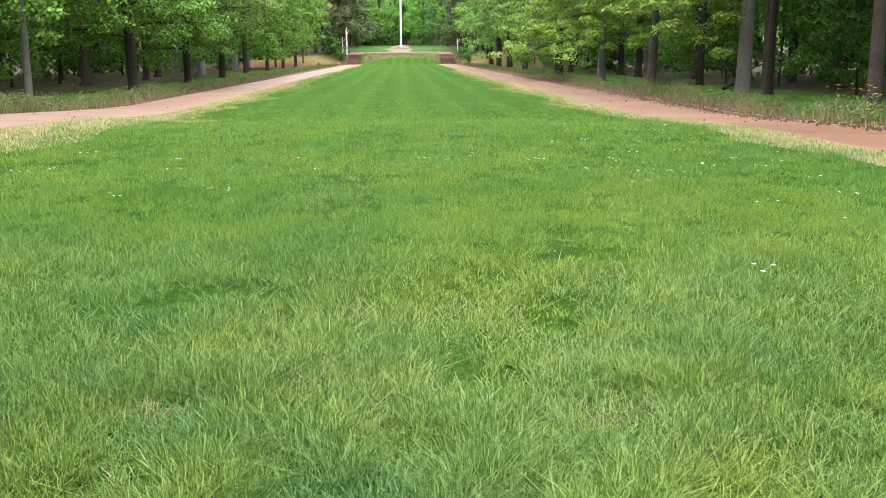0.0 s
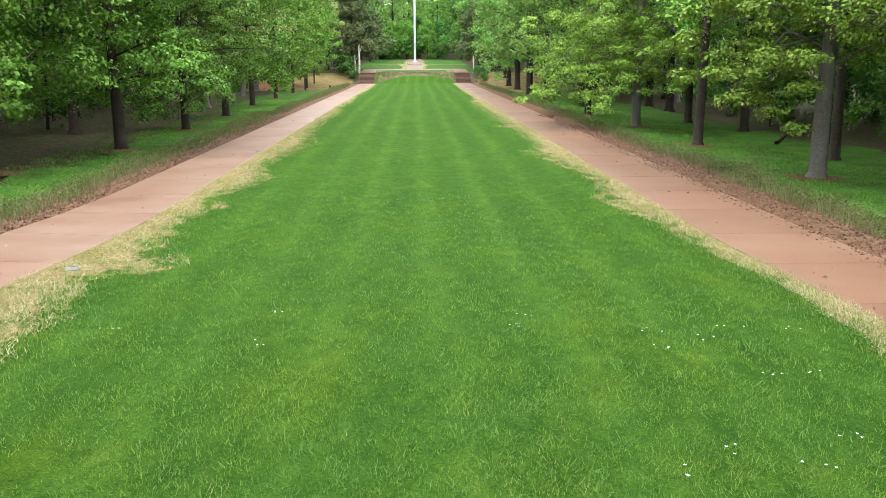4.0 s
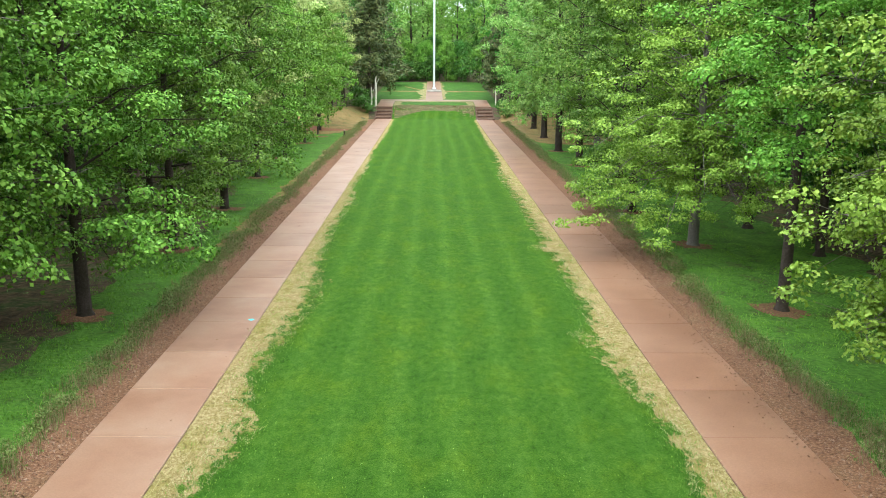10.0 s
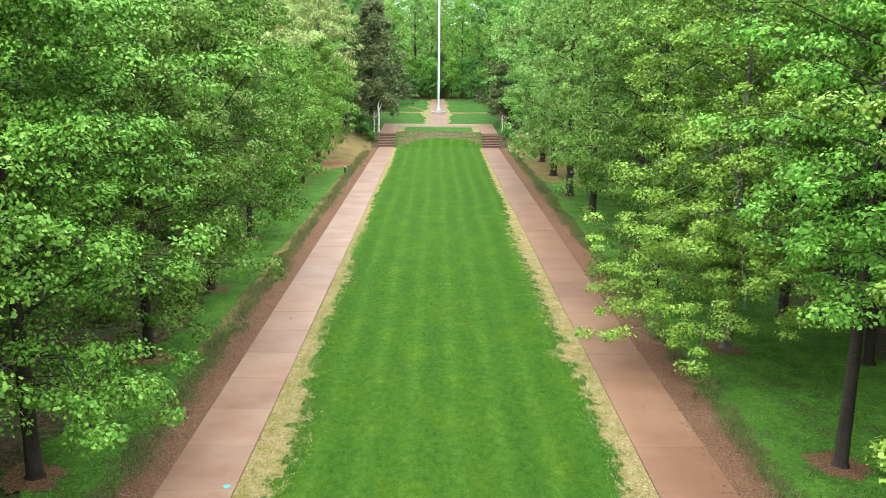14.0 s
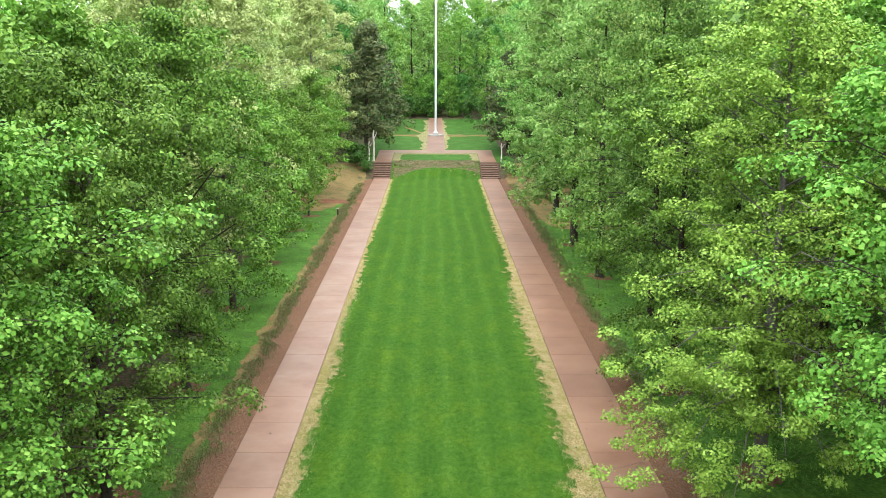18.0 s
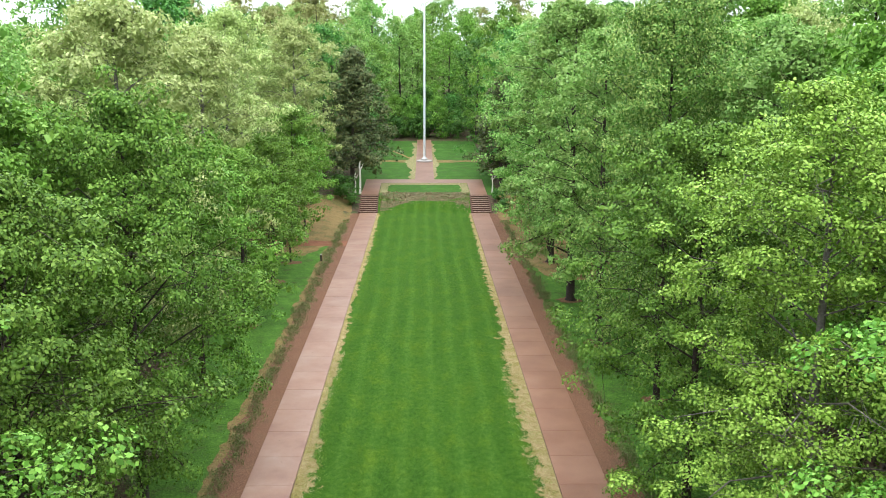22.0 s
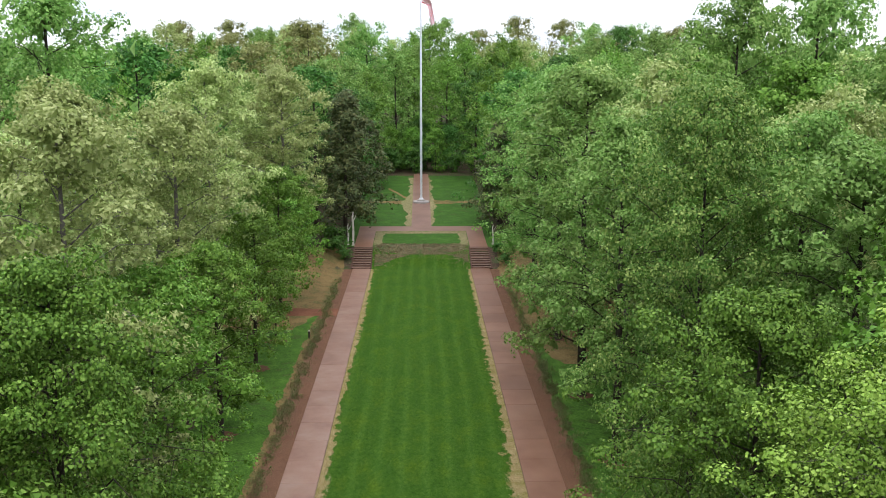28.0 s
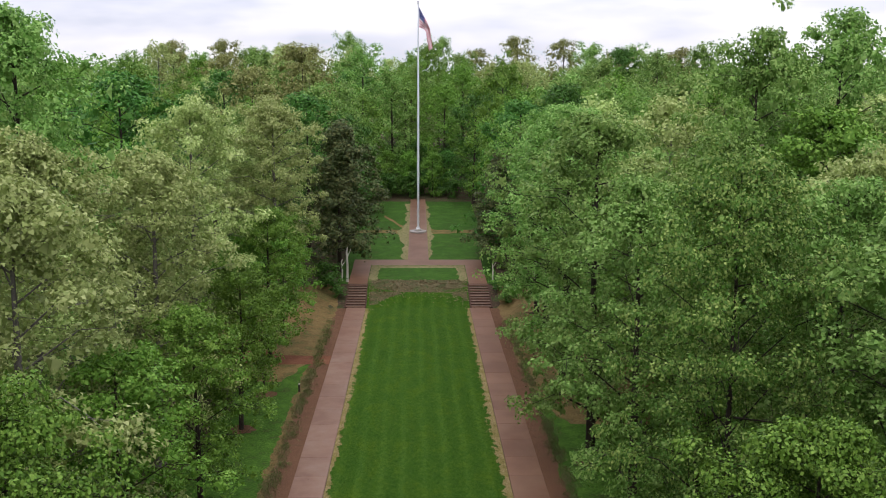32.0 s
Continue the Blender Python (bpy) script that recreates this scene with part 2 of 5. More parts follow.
M_TERRACE = surface("terrace_grass", [(0.3, (0.012, 0.038, 0.004)), (0.5, (0.032, 0.092, 0.009)), (0.7, (0.075, 0.145, 0.022))],
                    [(0.3, (0.060, 0.070, 0.018)), (0.42, (0.022, 0.070, 0.007)), (0.55, (0.038, 0.105, 0.010)), (0.7, (0.066, 0.135, 0.018))], 5, 0.55, bump=0.9, dist=0.06)
M_MULCH = surface("wood_chip_mulch", [(0.36, (0.045, 0.020, 0.010)), (0.5, (0.134, 0.065, 0.034)), (0.64, (0.267, 0.169, 0.103))],
                  [(0.35, (0.091, 0.041, 0.022)), (0.55, (0.134, 0.065, 0.035)), (0.75, (0.069, 0.048, 0.022))], 15, 0.8, bump=1.0, dist=0.04)
M_CHIP = surface("wood_chips", [(0.3, (0.131, 0.076, 0.050)), (0.7, (0.297, 0.209, 0.151))], [(0.35, (0.119, 0.064, 0.045)), (0.65, (0.267, 0.192, 0.140))], 9, 3.0, bump=0)
M_YELLOW = surface("yellow_petals", [(0.3, (0.7, 0.5, 0.02)), (0.7, (0.8, 0.6, 0.04))], [(0.4, (0.7, 0.5, 0.02)), (0.6, (0.8, 0.6, 0.04))], 30, 2, bump=0)
M_IRON = surface("grey_iron", [(0.3, (0.12, 0.12, 0.12)), (0.7, (0.22, 0.21, 0.2))], [(0.4, (0.13, 0.13, 0.13)), (0.6, (0.2, 0.19, 0.18))], 40, 4, rough=0.6, metal=0.6, spec=0.5)
M_MARK = surface("turquoise_paint", [(0.3, (0.05, 0.32, 0.36)), (0.7, (0.10, 0.42, 0.46))], [(0.4, (0.06, 0.33, 0.36)), (0.6, (0.1, 0.4, 0.44))], 40, 6, bump=0)
M_DIRT = surface("red_dirt", [(0.34, (0.100, 0.036, 0.018)), (0.5, (0.170, 0.066, 0.034)), (0.66, (0.250, 0.118, 0.066))], [(0.35, (0.130, 0.046, 0.024)), (0.65, (0.235, 0.105, 0.058))], 9, 0.7, bump=0.8, dist=0.05)
M_BANK = surface("planted_bank", [(0.36, (0.022, 0.046, 0.009)), (0.5, (0.078, 0.078, 0.030)), (0.64, (0.170, 0.118, 0.066))],
                 [(0.38, (0.034, 0.074, 0.012)), (0.5, (0.098, 0.074, 0.038)), (0.62, (0.120, 0.090, 0.048))], 5, 1.0, bump=1.0, dist=0.06)
M_SOIL = surface("bare_soil", [(0.3, (0.037, 0.030, 0.015)), (0.7, (0.093, 0.073, 0.037))], [(0.4, (0.046, 0.046, 0.018)), (0.6, (0.081, 0.063, 0.031))], 30, 3.0, bump=0.8, dist=0.02)
M_STEP = surface("brick_step", [(0.3, (0.059, 0.033, 0.024)), (0.7, (0.112, 0.063, 0.046))], [(0.35, (0.066, 0.036, 0.026)), (0.65, (0.099, 0.056, 0.041))], 25, 1.2, bump=0.4, dist=0.006, vary=0.1)
M_TREAD = surface("worn_tread", [(0.3, (0.085, 0.05, 0.036)), (0.7, (0.15, 0.094, 0.07))], [(0.35, (0.09, 0.053, 0.038)), (0.65, (0.14, 0.086, 0.064))], 22, 0.9, rough=0.7, bump=0.2, dist=0.004, vary=0.08)
M_BARK = surface("grey_brown_bark", [(0.3, (0.015, 0.011, 0.008)), (0.55, (0.046, 0.034, 0.028)), (0.8, (0.099, 0.079, 0.066))],
                 [(0.35, (0.030, 0.023, 0.018)), (0.65, (0.059, 0.046, 0.037))], 16, 1.4, bump=1.0, dist=0.03, vary=0.2)
M_GREYBARK = surface("pale_grey_bark", [(0.3, (0.069, 0.059, 0.050)), (0.55, (0.149, 0.131, 0.116)), (0.8, (0.247, 0.225, 0.195))],
                     [(0.35, (0.109, 0.096, 0.083)), (0.65, (0.178, 0.158, 0.139))], 18, 1.2, bump=0.8, dist=0.02)
M_BLEACHED = surface("bleached_wood", [(0.3, (0.34, 0.30, 0.25)), (0.7, (0.62, 0.58, 0.52))], [(0.4, (0.40, 0.35, 0.29)), (0.6, (0.58, 0.54, 0.48))], 14, 1.5, bump=0.6, dist=0.02)
M_POLE = surface("painted_pole", [(0.3, (0.62, 0.64, 0.67)), (0.7, (0.72, 0.74, 0.77))], [(0.4, (0.64, 0.66, 0.69)), (0.6, (0.72, 0.73, 0.75))], 6, 0.4, rough=0.4, bump=0, metal=0.25, spec=0.5)
M_STONE = surface("pale_stone", [(0.3, (0.277, 0.257, 0.231)), (0.7, (0.383, 0.363, 0.330))], [(0.4, (0.297, 0.277, 0.251)), (0.6, (0.370, 0.350, 0.317))], 18, 1.5, bump=0.2, dist=0.005)
M_RED = surface("red_cloth", [(0.3, (0.42, 0.03, 0.05)), (0.7, (0.5, 0.045, 0.06))], [(0.4, (0.42, 0.03, 0.05)), (0.6, (0.48, 0.04, 0.06))], 30, 2, bump=0.05)
M_WHITE = surface("white_cloth", [(0.3, (0.74, 0.74, 0.75)), (0.7, (0.82, 0.82, 0.82))], [(0.4, (0.75, 0.75, 0.76)), (0.6, (0.82, 0.82, 0.82))], 30, 2, bump=0.05)
M_BLUE = surface("blue_cloth", [(0.3, (0.02, 0.03, 0.12)), (0.7, (0.03, 0.04, 0.16))], [(0.4, (0.02, 0.03, 0.12)), (0.6, (0.03, 0.045, 0.16))], 30, 2, bump=0.05)
L_FRESH = leaf_material("fresh_leaves", (0.042, 0.11, 0.01), (0.108, 0.24, 0.024), (0.228, 0.385, 0.066), 0.2)
L_ROW = leaf_material("avenue_leaves", (0.03, 0.08, 0.006), (0.08, 0.182, 0.016), (0.188, 0.318, 0.05), 0.08)
L_BUD = leaf_material("budding_leaves", (0.036, 0.104, 0.012), (0.084, 0.208, 0.026), (0.36, 0.47, 0.125), 0.2)
L_YELLOW = leaf_material("yellow_green_leaves", (0.064, 0.13, 0.01), (0.16, 0.278, 0.028), (0.3, 0.425, 0.08), 0.06)
L_SOFT = leaf_material("soft_green_leaves", (0.06, 0.132, 0.022), (0.154, 0.3, 0.055), (0.312, 0.458, 0.132), 0.28)
L_PALE = leaf_material("pale_grey_green_leaves", (0.145, 0.208, 0.048), (0.325, 0.425, 0.126), (0.56, 0.63, 0.265), 0.32)
L_DEEP = leaf_material("deep_green_leaves", (0.018, 0.064, 0.008), (0.048, 0.142, 0.018), (0.108, 0.232, 0.043), 0.16)
L_CEDAR = leaf_material("dark_cedar_needles", (0.030, 0.055, 0.017), (0.075, 0.108, 0.034), (0.165, 0.165, 0.062), 0.12, 0.004, 0.1)
L_OLIVE = leaf_material("olive_brown_leaves", (0.075, 0.086, 0.020), (0.195, 0.215, 0.060), (0.360, 0.360, 0.140), 0.2)
L_GRASS = grass_material("grass_blades", (0.014, 0.046, 0.005), (0.098, 0.190, 0.024), (0.360, 0.470, 0.155), 1.0)
L_TURF = grass_material("turf_blades", (0.066, 0.136, 0.016), (0.126, 0.226, 0.032), (0.215, 0.322, 0.074), 0.9)
L_TUFT = leaf_material("tuft_blades", (0.033, 0.092, 0.012), (0.066, 0.165, 0.024), (0.125, 0.244, 0.050), 0.45, 0.0, 0.0)
L_DRY = leaf_material("dry_stems", (0.170, 0.135, 0.058), (0.340, 0.285, 0.140), (0.540, 0.480, 0.280), 0.3, 0.0, 0.0)
L_WEED = leaf_material("weed_stems", (0.05, 0.084, 0.018), (0.108, 0.165, 0.038), (0.205, 0.245, 0.085), 0.3, 0.0, 0.0)
L_TWIG = leaf_material("dry_weed_stems", (0.105, 0.082, 0.040), (0.197, 0.161, 0.076), (0.332, 0.270, 0.158), 0.2, 0.0, 0.0)
L_VERGE = grass_material("verge_blades", (0.057, 0.143, 0.017), (0.111, 0.240, 0.031), (0.208, 0.354, 0.065), 0.7)
M_PETAL = surface("white_petals", [(0.3, (0.75, 0.75, 0.72)), (0.7, (0.82, 0.82, 0.8))], [(0.4, (0.76, 0.76, 0.74)), (0.6, (0.82, 0.82, 0.8))], 30, 2, bump=0)


# Mesh helpers
def mesh_object(name, verts, faces, material, parent=None, label="", smooth=False):
    me = bpy.data.meshes.new(name)
    me.from_pydata([tuple(v) for v in verts], [], [tuple(f) for f in faces])
    me.materials.append(material)
    if smooth:
        me.polygons.foreach_set("use_smooth", [True] * len(me.polygons))
    me.update()
    ob = new(name, me)
    if parent:
        ob.parent = parent
    if label:
        tagged(ob, label)
    return ob


def poly_soup(name, verts, corners, material, parent=None, smooth=False):
    """A mesh from an array of vertices in groups of `corners`, each group one face."""
    v = np.ascontiguousarray(verts, dtype=np.float32).reshape(-1, 3)
    me, nf = bpy.data.meshes.new(name), len(v) // corners
    me.vertices.add(len(v)), me.loops.add(len(v)), me.polygons.add(nf)
    me.vertices.foreach_set("co", v.ravel())
    me.loops.foreach_set("vertex_index", np.arange(len(v), dtype=np.int32))
    me.polygons.foreach_set("loop_start", np.arange(0, len(v), corners, dtype=np.int32))
    me.materials.append(material)
    me.update(calc_edges=True)
    ob = new(name, me)
    if parent:
        ob.parent = parent
    return ob


def part(name, bm, material, parent, label=""):
    me = bpy.data.meshes.new(name)
    bm.to_mesh(me)
    bm.free()
    me.materials.append(material)
    ob = new(name, me)
    ob.parent = parent
    if label:
        tagged(ob, label)
    return ob


def box_bm(x0, x1, y0, y1, z0, z1, bevel=0.01):
    bm = bmesh.new()
    bmesh.ops.create_cube(bm, size=1, matrix=Matrix.Translation(((x0 + x1) / 2, (y0 + y1) / 2, (z0 + z1) / 2)) @ Matrix.Diagonal((x1 - x0, y1 - y0, z1 - z0, 1)))
    if bevel:
        bmesh.ops.bevel(bm, geom=bm.edges[:], offset=bevel, segments=1, affect="EDGES")
    return bm


def lathe_bm(profile, segments=24):
    bm = bmesh.new()
    rings = [[bm.verts.new((r * math.cos(2 * math.pi * i / segments), r * math.sin(2 * math.pi * i / segments), z)) for i in range(segments)] for r, z in profile]
    for a, b in zip(rings, rings[1:]):
        for i in range(segments):
            bm.faces.new((a[i], a[(i + 1) % segments], b[(i + 1) % segments], b[i]))
    bm.faces.new(rings[-1])
    bm.faces.new(list(reversed(rings[0])))
    return bm


def tube(verts, faces, points, radii, sides):
    """Adds a tapered tube along points to the lists."""
    start = len(verts)
    for k, (p, r) in enumerate(zip(points, radii)):
        a, b = points[max(k - 1, 0)], points[min(k + 1, len(points) - 1)]
        d = np.array(b) - np.array(a)
        d = d / (np.linalg.norm(d) + 1e-9)
        s = np.cross(d, (0.0, 1.0, 0.0) if abs(d[2]) > 0.7 else (0.0, 0.0, 1.0))
        s = s / (np.linalg.norm(s) + 1e-9)
        u = np.cross(s, d)
        for i in range(sides):
            w = 2 * math.pi * i / sides
            verts.append(np.array(p) + r * (math.cos(w) * s + math.sin(w) * u))
    for k in range(len(points) - 1):
        for i in range(sides):
            o = start + k * sides
            faces.append((o + i, o + (i + 1) % sides, o + sides + (i + 1) % sides, o + sides + i))


# Lie of the land
def smoothstep(a, b, x):
    t = np.clip((x - a) / (b - a), 0, 1)
    return t * t * (3 - 2 * t)


STAIR_Y0, STAIR_Y1, TOP = 133.8, 139.5, 1.42
LEFT0, LEFT1, RIGHT0, RIGHT1 = -8.0, -5.96, 5.42, 7.55


def land(x, y):
    """Height of the ground."""
    x, y = np.asarray(x, float), np.asarray(y, float)
    k = np.clip((-x - 4.5) / 3.5, 0, 1)
    near = 0.4 * (1 - smoothstep(5.5 + 2 * k, 16.0 + 6 * k, y)) * (1 - 0.06 * np.clip(x - 1, 0, 8))
    terrace = TOP * smoothstep(STAIR_Y0 - 0.5, STAIR_Y1, y) + 0.03 * np.clip(y - STAIR_Y1, 0, 75)
    out = smoothstep(9.0, 13.0, np.abs(x + 0.2))
    bank = TOP * smoothstep(112, 137, y) + 0.03 * np.clip(y - STAIR_Y1, 0, 75)
    hills = 0.25 * np.sin(x * 0.11 + 1) * np.sin(y * 0.07) * smoothstep(12, 25, np.abs(x))
    dip = -0.3 * smoothstep(9, 15, x) * smoothstep(20, 35, y) * (1 - smoothstep(80, 110, y))
    rise = (0.02 * np.clip(np.abs(x) - 30, 0, 200) + 0.02 * np.clip(np.abs(x) - 48, 0, 100)) * smoothstep(-50, 60, y) + 0.08 * np.clip(y - 215, 0, 160)
    return near + terrace * (1 - out) + bank * out + hills + dip + rise


def sheet(name, ys, left, right, columns, material, lift, label="", kind="structure"):
    """A sheet lying on the land between two edges, given as functions of y."""
    ys = np.asarray(ys, float)
    lo, hi = np.array([left(y) for y in ys]), np.array([right(y) for y in ys])
    u = np.linspace(0, 1, columns)
    X = lo[:, None] * (1 - u) + hi[:, None] * u
    Y = np.repeat(ys[:, None], columns, 1)
    Z = land(X, Y) + lift
    v = np.stack([X, Y, Z], -1).reshape(-1, 3)
    f = [(r * columns + c, r * columns + c + 1, (r + 1) * columns + c + 1, (r + 1) * columns + c) for r in range(len(ys) - 1) for c in range(columns - 1)]
    ob = mesh_object(name, v, f, material, smooth=True)
    return tagged(ob, label, kind=kind)


def wob(y, scale, amp, seed):
    return amp * noise.fractal((y * scale, seed * 7.3, 0.0), 1.0, 2.0, 3)


def grown(xs):
    out = list(xs)
    return sorted(out + [-v for v in out if v > 0])


# Ground sheet out to the horizon
gx = grown([0, 1.5, 3, 4.5, 6, 7.5, 9, 10.5, 12, 14, 17, 20, 24, 28, 33, 40, 50, 65, 90, 130, 200, 350, 700, 1500, 3000])
gy = sorted([-3000, -1500, -700, -300, -150, -80, -50, -35] + [float(v) for v in range(-26, 216, 3)] + [134.6, 136.0, 137.4, 138.7] + [222, 230, 245, 265, 300, 360, 450, 700, 1300, 3000])
GX, GY = np.meshgrid(gx, gy)
gv = np.stack([GX, GY, land(GX, GY) - 0.1], -1).reshape(-1, 3)
nc = len(gx)
gf = [(r * nc + c, r * nc + c + 1, (r + 1) * nc + c + 1, (r + 1) * nc + c) for r in range(len(gy) - 1) for c in range(nc - 1)]
tagged(mesh_object("ground", gv, gf, M_FLOOR, smooth=True), "brown leaf-littered woodland floor with moss and bare soil", kind="structure")

ys_long = np.arange(-24, 133.6, 0.3)
STRAW_L = [(-24, -5.2), (2, -5.0), (4.3, -4.45), (5.4, -4.4), (6.5, -4.65), (8.5, -4.65), (10.4, -4.95), (11.3, -5.25), (12.9, -4.3), (13.8, -4.5), (14.4, -5.0), (18.1, -5.3), (19.9, -4.9), (21, -5.3), (25.4, -4.6), (28, -5.2), (34, -4.8), (37, -4.6), (42, -5.1), (53, -5.35), (59, -5.05), (66, -5.6), (74, -5.35), (90, -5.65), (106, -5.4), (134, -5.5)]
STRAW_R = [(-24, 4.9), (3, 4.9), (5, 4.45), (6.6, 4.75), (11, 5.1), (13, 5.0), (17.5, 4.8), (20.5, 4.35), (24, 4.9), (30.8, 4.3), (32.9, 3.9), (34, 4.5), (36, 4.6), (45.2, 4.6), (46, 3.95), (47.5, 4.6), (53, 4.5), (62, 4.5), (70, 4.3), (84, 4.8), (112, 4.9), (134, 5.0)]


def along(table):
    a = np.array(table, float)
    return lambda y: float(np.interp(y, a[:, 0], a[:, 1]))


straw_left, straw_right = along(STRAW_L), along(STRAW_R)
sheet("lawn", np.concatenate([ys_long, np.arange(133.7, 139.8, 0.3)]), lambda y: LEFT1 + 0.02, lambda y: RIGHT0 - 0.02, 24, M_LAWN, 0.012, "long green lawn mown in lengthwise stripes")
ys_fine = np.arange(-24, 133.4, 0.06)
def straw_edge(name, start, edge, seed):
    """Strip of dead grass from the path's edge, widening and thinning, with an attribute that runs from 0 to past 1 at its rim."""
    rim = lambda y: edge(y) + wob(y, 1.1, 0.22, seed)
    ob = sheet(name, ys_fine, lambda y: start, lambda y: start + 1.75 * (rim(y) - start), 9, M_STRAW_LAWN, 0.026, "pale dead straw thinning into the lawn beside the path")
    drop = np.tile(np.array([-0.019, -0.012, -0.004, 0, 0.002, 0.005, 0.008, 0.0105, 0.0125]), len(ys_fine))
    for vert, d in zip(ob.data.vertices, drop):
        vert.co.z -= d
    att = ob.data.attributes.new("edge", "FLOAT", "POINT")
    att.data.foreach_set("value", np.tile(np.linspace(0, 1.75, 9), len(ys_fine)).astype(np.float32))
    return ob


straw_edge("straw_edge_left", LEFT1 + 0.03, straw_left, 1)
straw_edge("straw_edge_right", RIGHT0 - 0.03, straw_right, 2)
sheet("mulch_bed_left", ys_long, lambda y: -9.2 - 0.5 * smoothstep(45, 65, y) + wob(y, 0.5, 0.3, 3) + wob(y, 2.6, 0.2, 43), lambda y: LEFT0 - 0.01, 6, M_MULCH, 0.01, "reddish wood-chip bed beside the path")
sheet("mulch_bed_right", ys_long, lambda y: RIGHT1 + 0.01, lambda y: 8.8 + wob(y, 0.5, 0.3, 4) + wob(y, 2.6, 0.2, 44), 6, M_MULCH, 0.01, "reddish wood-chip bed beside the path")
sheet("dry_edge_left", np.arange(46, 112, 0.3), lambda y: -9.95 + wob(y, 0.5, 0.25, 61) + wob(y, 2.2, 0.2, 62), lambda y: -9.5 + wob(y, 0.5, 0.25, 61) + wob(y, 2.4, 0.15, 63), 3, M_TAN, 0.016, "pale dry edge between bed and shaded grass")
sheet("verge_left", np.arange(-24, 120, 0.4), lambda y: -12.3 - 2.4 * smoothstep(55, 75, y) - 1.5 * (1 - smoothstep(12, 24, y)) + wob(y, 0.16, 1.2, 5) + wob(y, 0.9, 0.5, 35), lambda y: -8.85 + wob(y, 0.5, 0.2, 3), 16, M_VERGE, -0.004, "shaded green grass under the tree row")
sheet("verge_right", np.arange(-24, 118, 0.4), lambda y: 8.5 + wob(y, 0.5, 0.2, 4), lambda y: 17.6 + wob(y, 0.16, 1.8, 6) + wob(y, 0.9, 0.5, 36), 16, M_VERGE, -0.004, "shaded green grass under the tree row")
sheet("dry_bank_left", np.arange(108, 139.4, 0.4), lambda y: -20 + wob(y, 0.3, 2.5, 7), lambda y: -9.0 + wob(y, 0.7, 0.3, 8) - 2.5 * (1 - min(1, (y - 108) / 8)), 16, M_TAN, 0.012, "tan dead grass on the rising bank")
sheet("dry_bank_right", np.arange(98, 139.4, 0.4), lambda y: 8.6 + wob(y, 0.7, 0.3, 9) + 2.0 * (1 - min(1, (y - 98) / 8)), lambda y: 19 + wob(y, 0.3, 2.5, 10), 16, M_TAN, 0.012, "tan dead grass on the rising bank")
sheet("dirt_track", np.linspace(112.8, 115.4, 6), lambda y: -24 + wob(y, 1, 0.6, 11), lambda y: LEFT0 - 0.05, 30, M_DIRT, 0.026, "red dirt track branching off the path")
sheet("red_soil", np.linspace(115.3, 122, 24), lambda y: -20 + wob(y, 0.6, 1.2, 12), lambda y: -12.5 - 0.5 * (y - 115) + wob(y, 0.8, 0.8, 13), 14, M_DIRT, 0.03, "bare red soil beside the dirt track")
# Terrace
TY = np.arange(STAIR_Y1 + 0.2, 201, 0.5)
sheet("terrace_lawn", TY, lambda y: -9.6, lambda y: 9.2, 20, M_TERRACE, 0.014, "mown grass of the upper terrace")
sheet("planted_bank", np.arange(137.2, 141.4, 0.12), lambda y: LEFT1 + 0.4 + 2.2 * max(0, 138.6 - y) ** 1.4 + wob(y, 1.6, 0.9, 41), lambda y: RIGHT0 - 0.2 - 2.2 * max(0, 138.6 - y) ** 1.4 + wob(y, 1.6, 0.9, 42), 24, M_BANK, 0.022, "sloping bank planted with low brown and green tufts")
sheet("planted_bank_foot", np.arange(134.4, 137.4, 0.1), lambda y: LEFT1 + 0.35, lambda y: LEFT1 + 0.5 + 1.0 * (y - 134.4) ** 1.2 + wob(y, 2.6, 0.7, 45), 10, M_BANK, 0.022, "ragged brown foot of the planted bank")
sheet("planted_bank_foot", np.arange(135.4, 137.4, 0.1), lambda y: RIGHT0 - 0.3 - 1.1 * (y - 135.4) ** 1.2 - wob(y, 2.6, 0.7, 46), lambda y: RIGHT0 - 0.15, 10, M_BANK, 0.022, "ragged brown foot of the planted bank")


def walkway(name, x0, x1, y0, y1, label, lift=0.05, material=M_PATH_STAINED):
    return sheet(name, np.linspace(y0, y1, max(3, int((y1 - y0) / 1.2))), lambda y: x0, lambda y: x1, 5, material, lift, label)


walkway("terrace_cross_walk", -8.3, 7.8, 149.2, 152.4, "red concrete walk across the terrace")
walkway("terrace_side_walk_left", -8.25, -6.05, STAIR_Y1, 149.19, "red concrete walk above the stairs")
walkway("terrace_side_walk_right", 5.6, 7.75, STAIR_Y1, 149.19, "red concrete walk above the stairs")
walkway("terrace_middle_walk", -1.5, 1.15, 152.41, 203, "red concrete walk leading to the flagpole")
for a, b, s in ((-2.35, -1.5, 21), (1.15, 1.75, 22)):
    def straw_rim(y, e, s):
        near_pole = math.exp(-((y - 169) / 7) ** 2) * (1.1 if s == 21 else 0.5)
        return e + (-1 if s == 21 else 1) * (near_pole - 0.25) + wob(y, 0.22, 0.55, s) + wob(y, 0.9, 0.2, s + 30)

    sheet("walk_straw_edge", np.arange(152.5, 198, 0.15), (lambda y, a=a, s=s: straw_rim(y, a, s)) if s == 21 else (lambda y, a=a: a), (lambda y, b=b, s=s: straw_rim(y, b, s)) if s == 22 else (lambda y, b=b: b), 4, M_STRAW, 0.04, "dead straw beside the terrace walk")
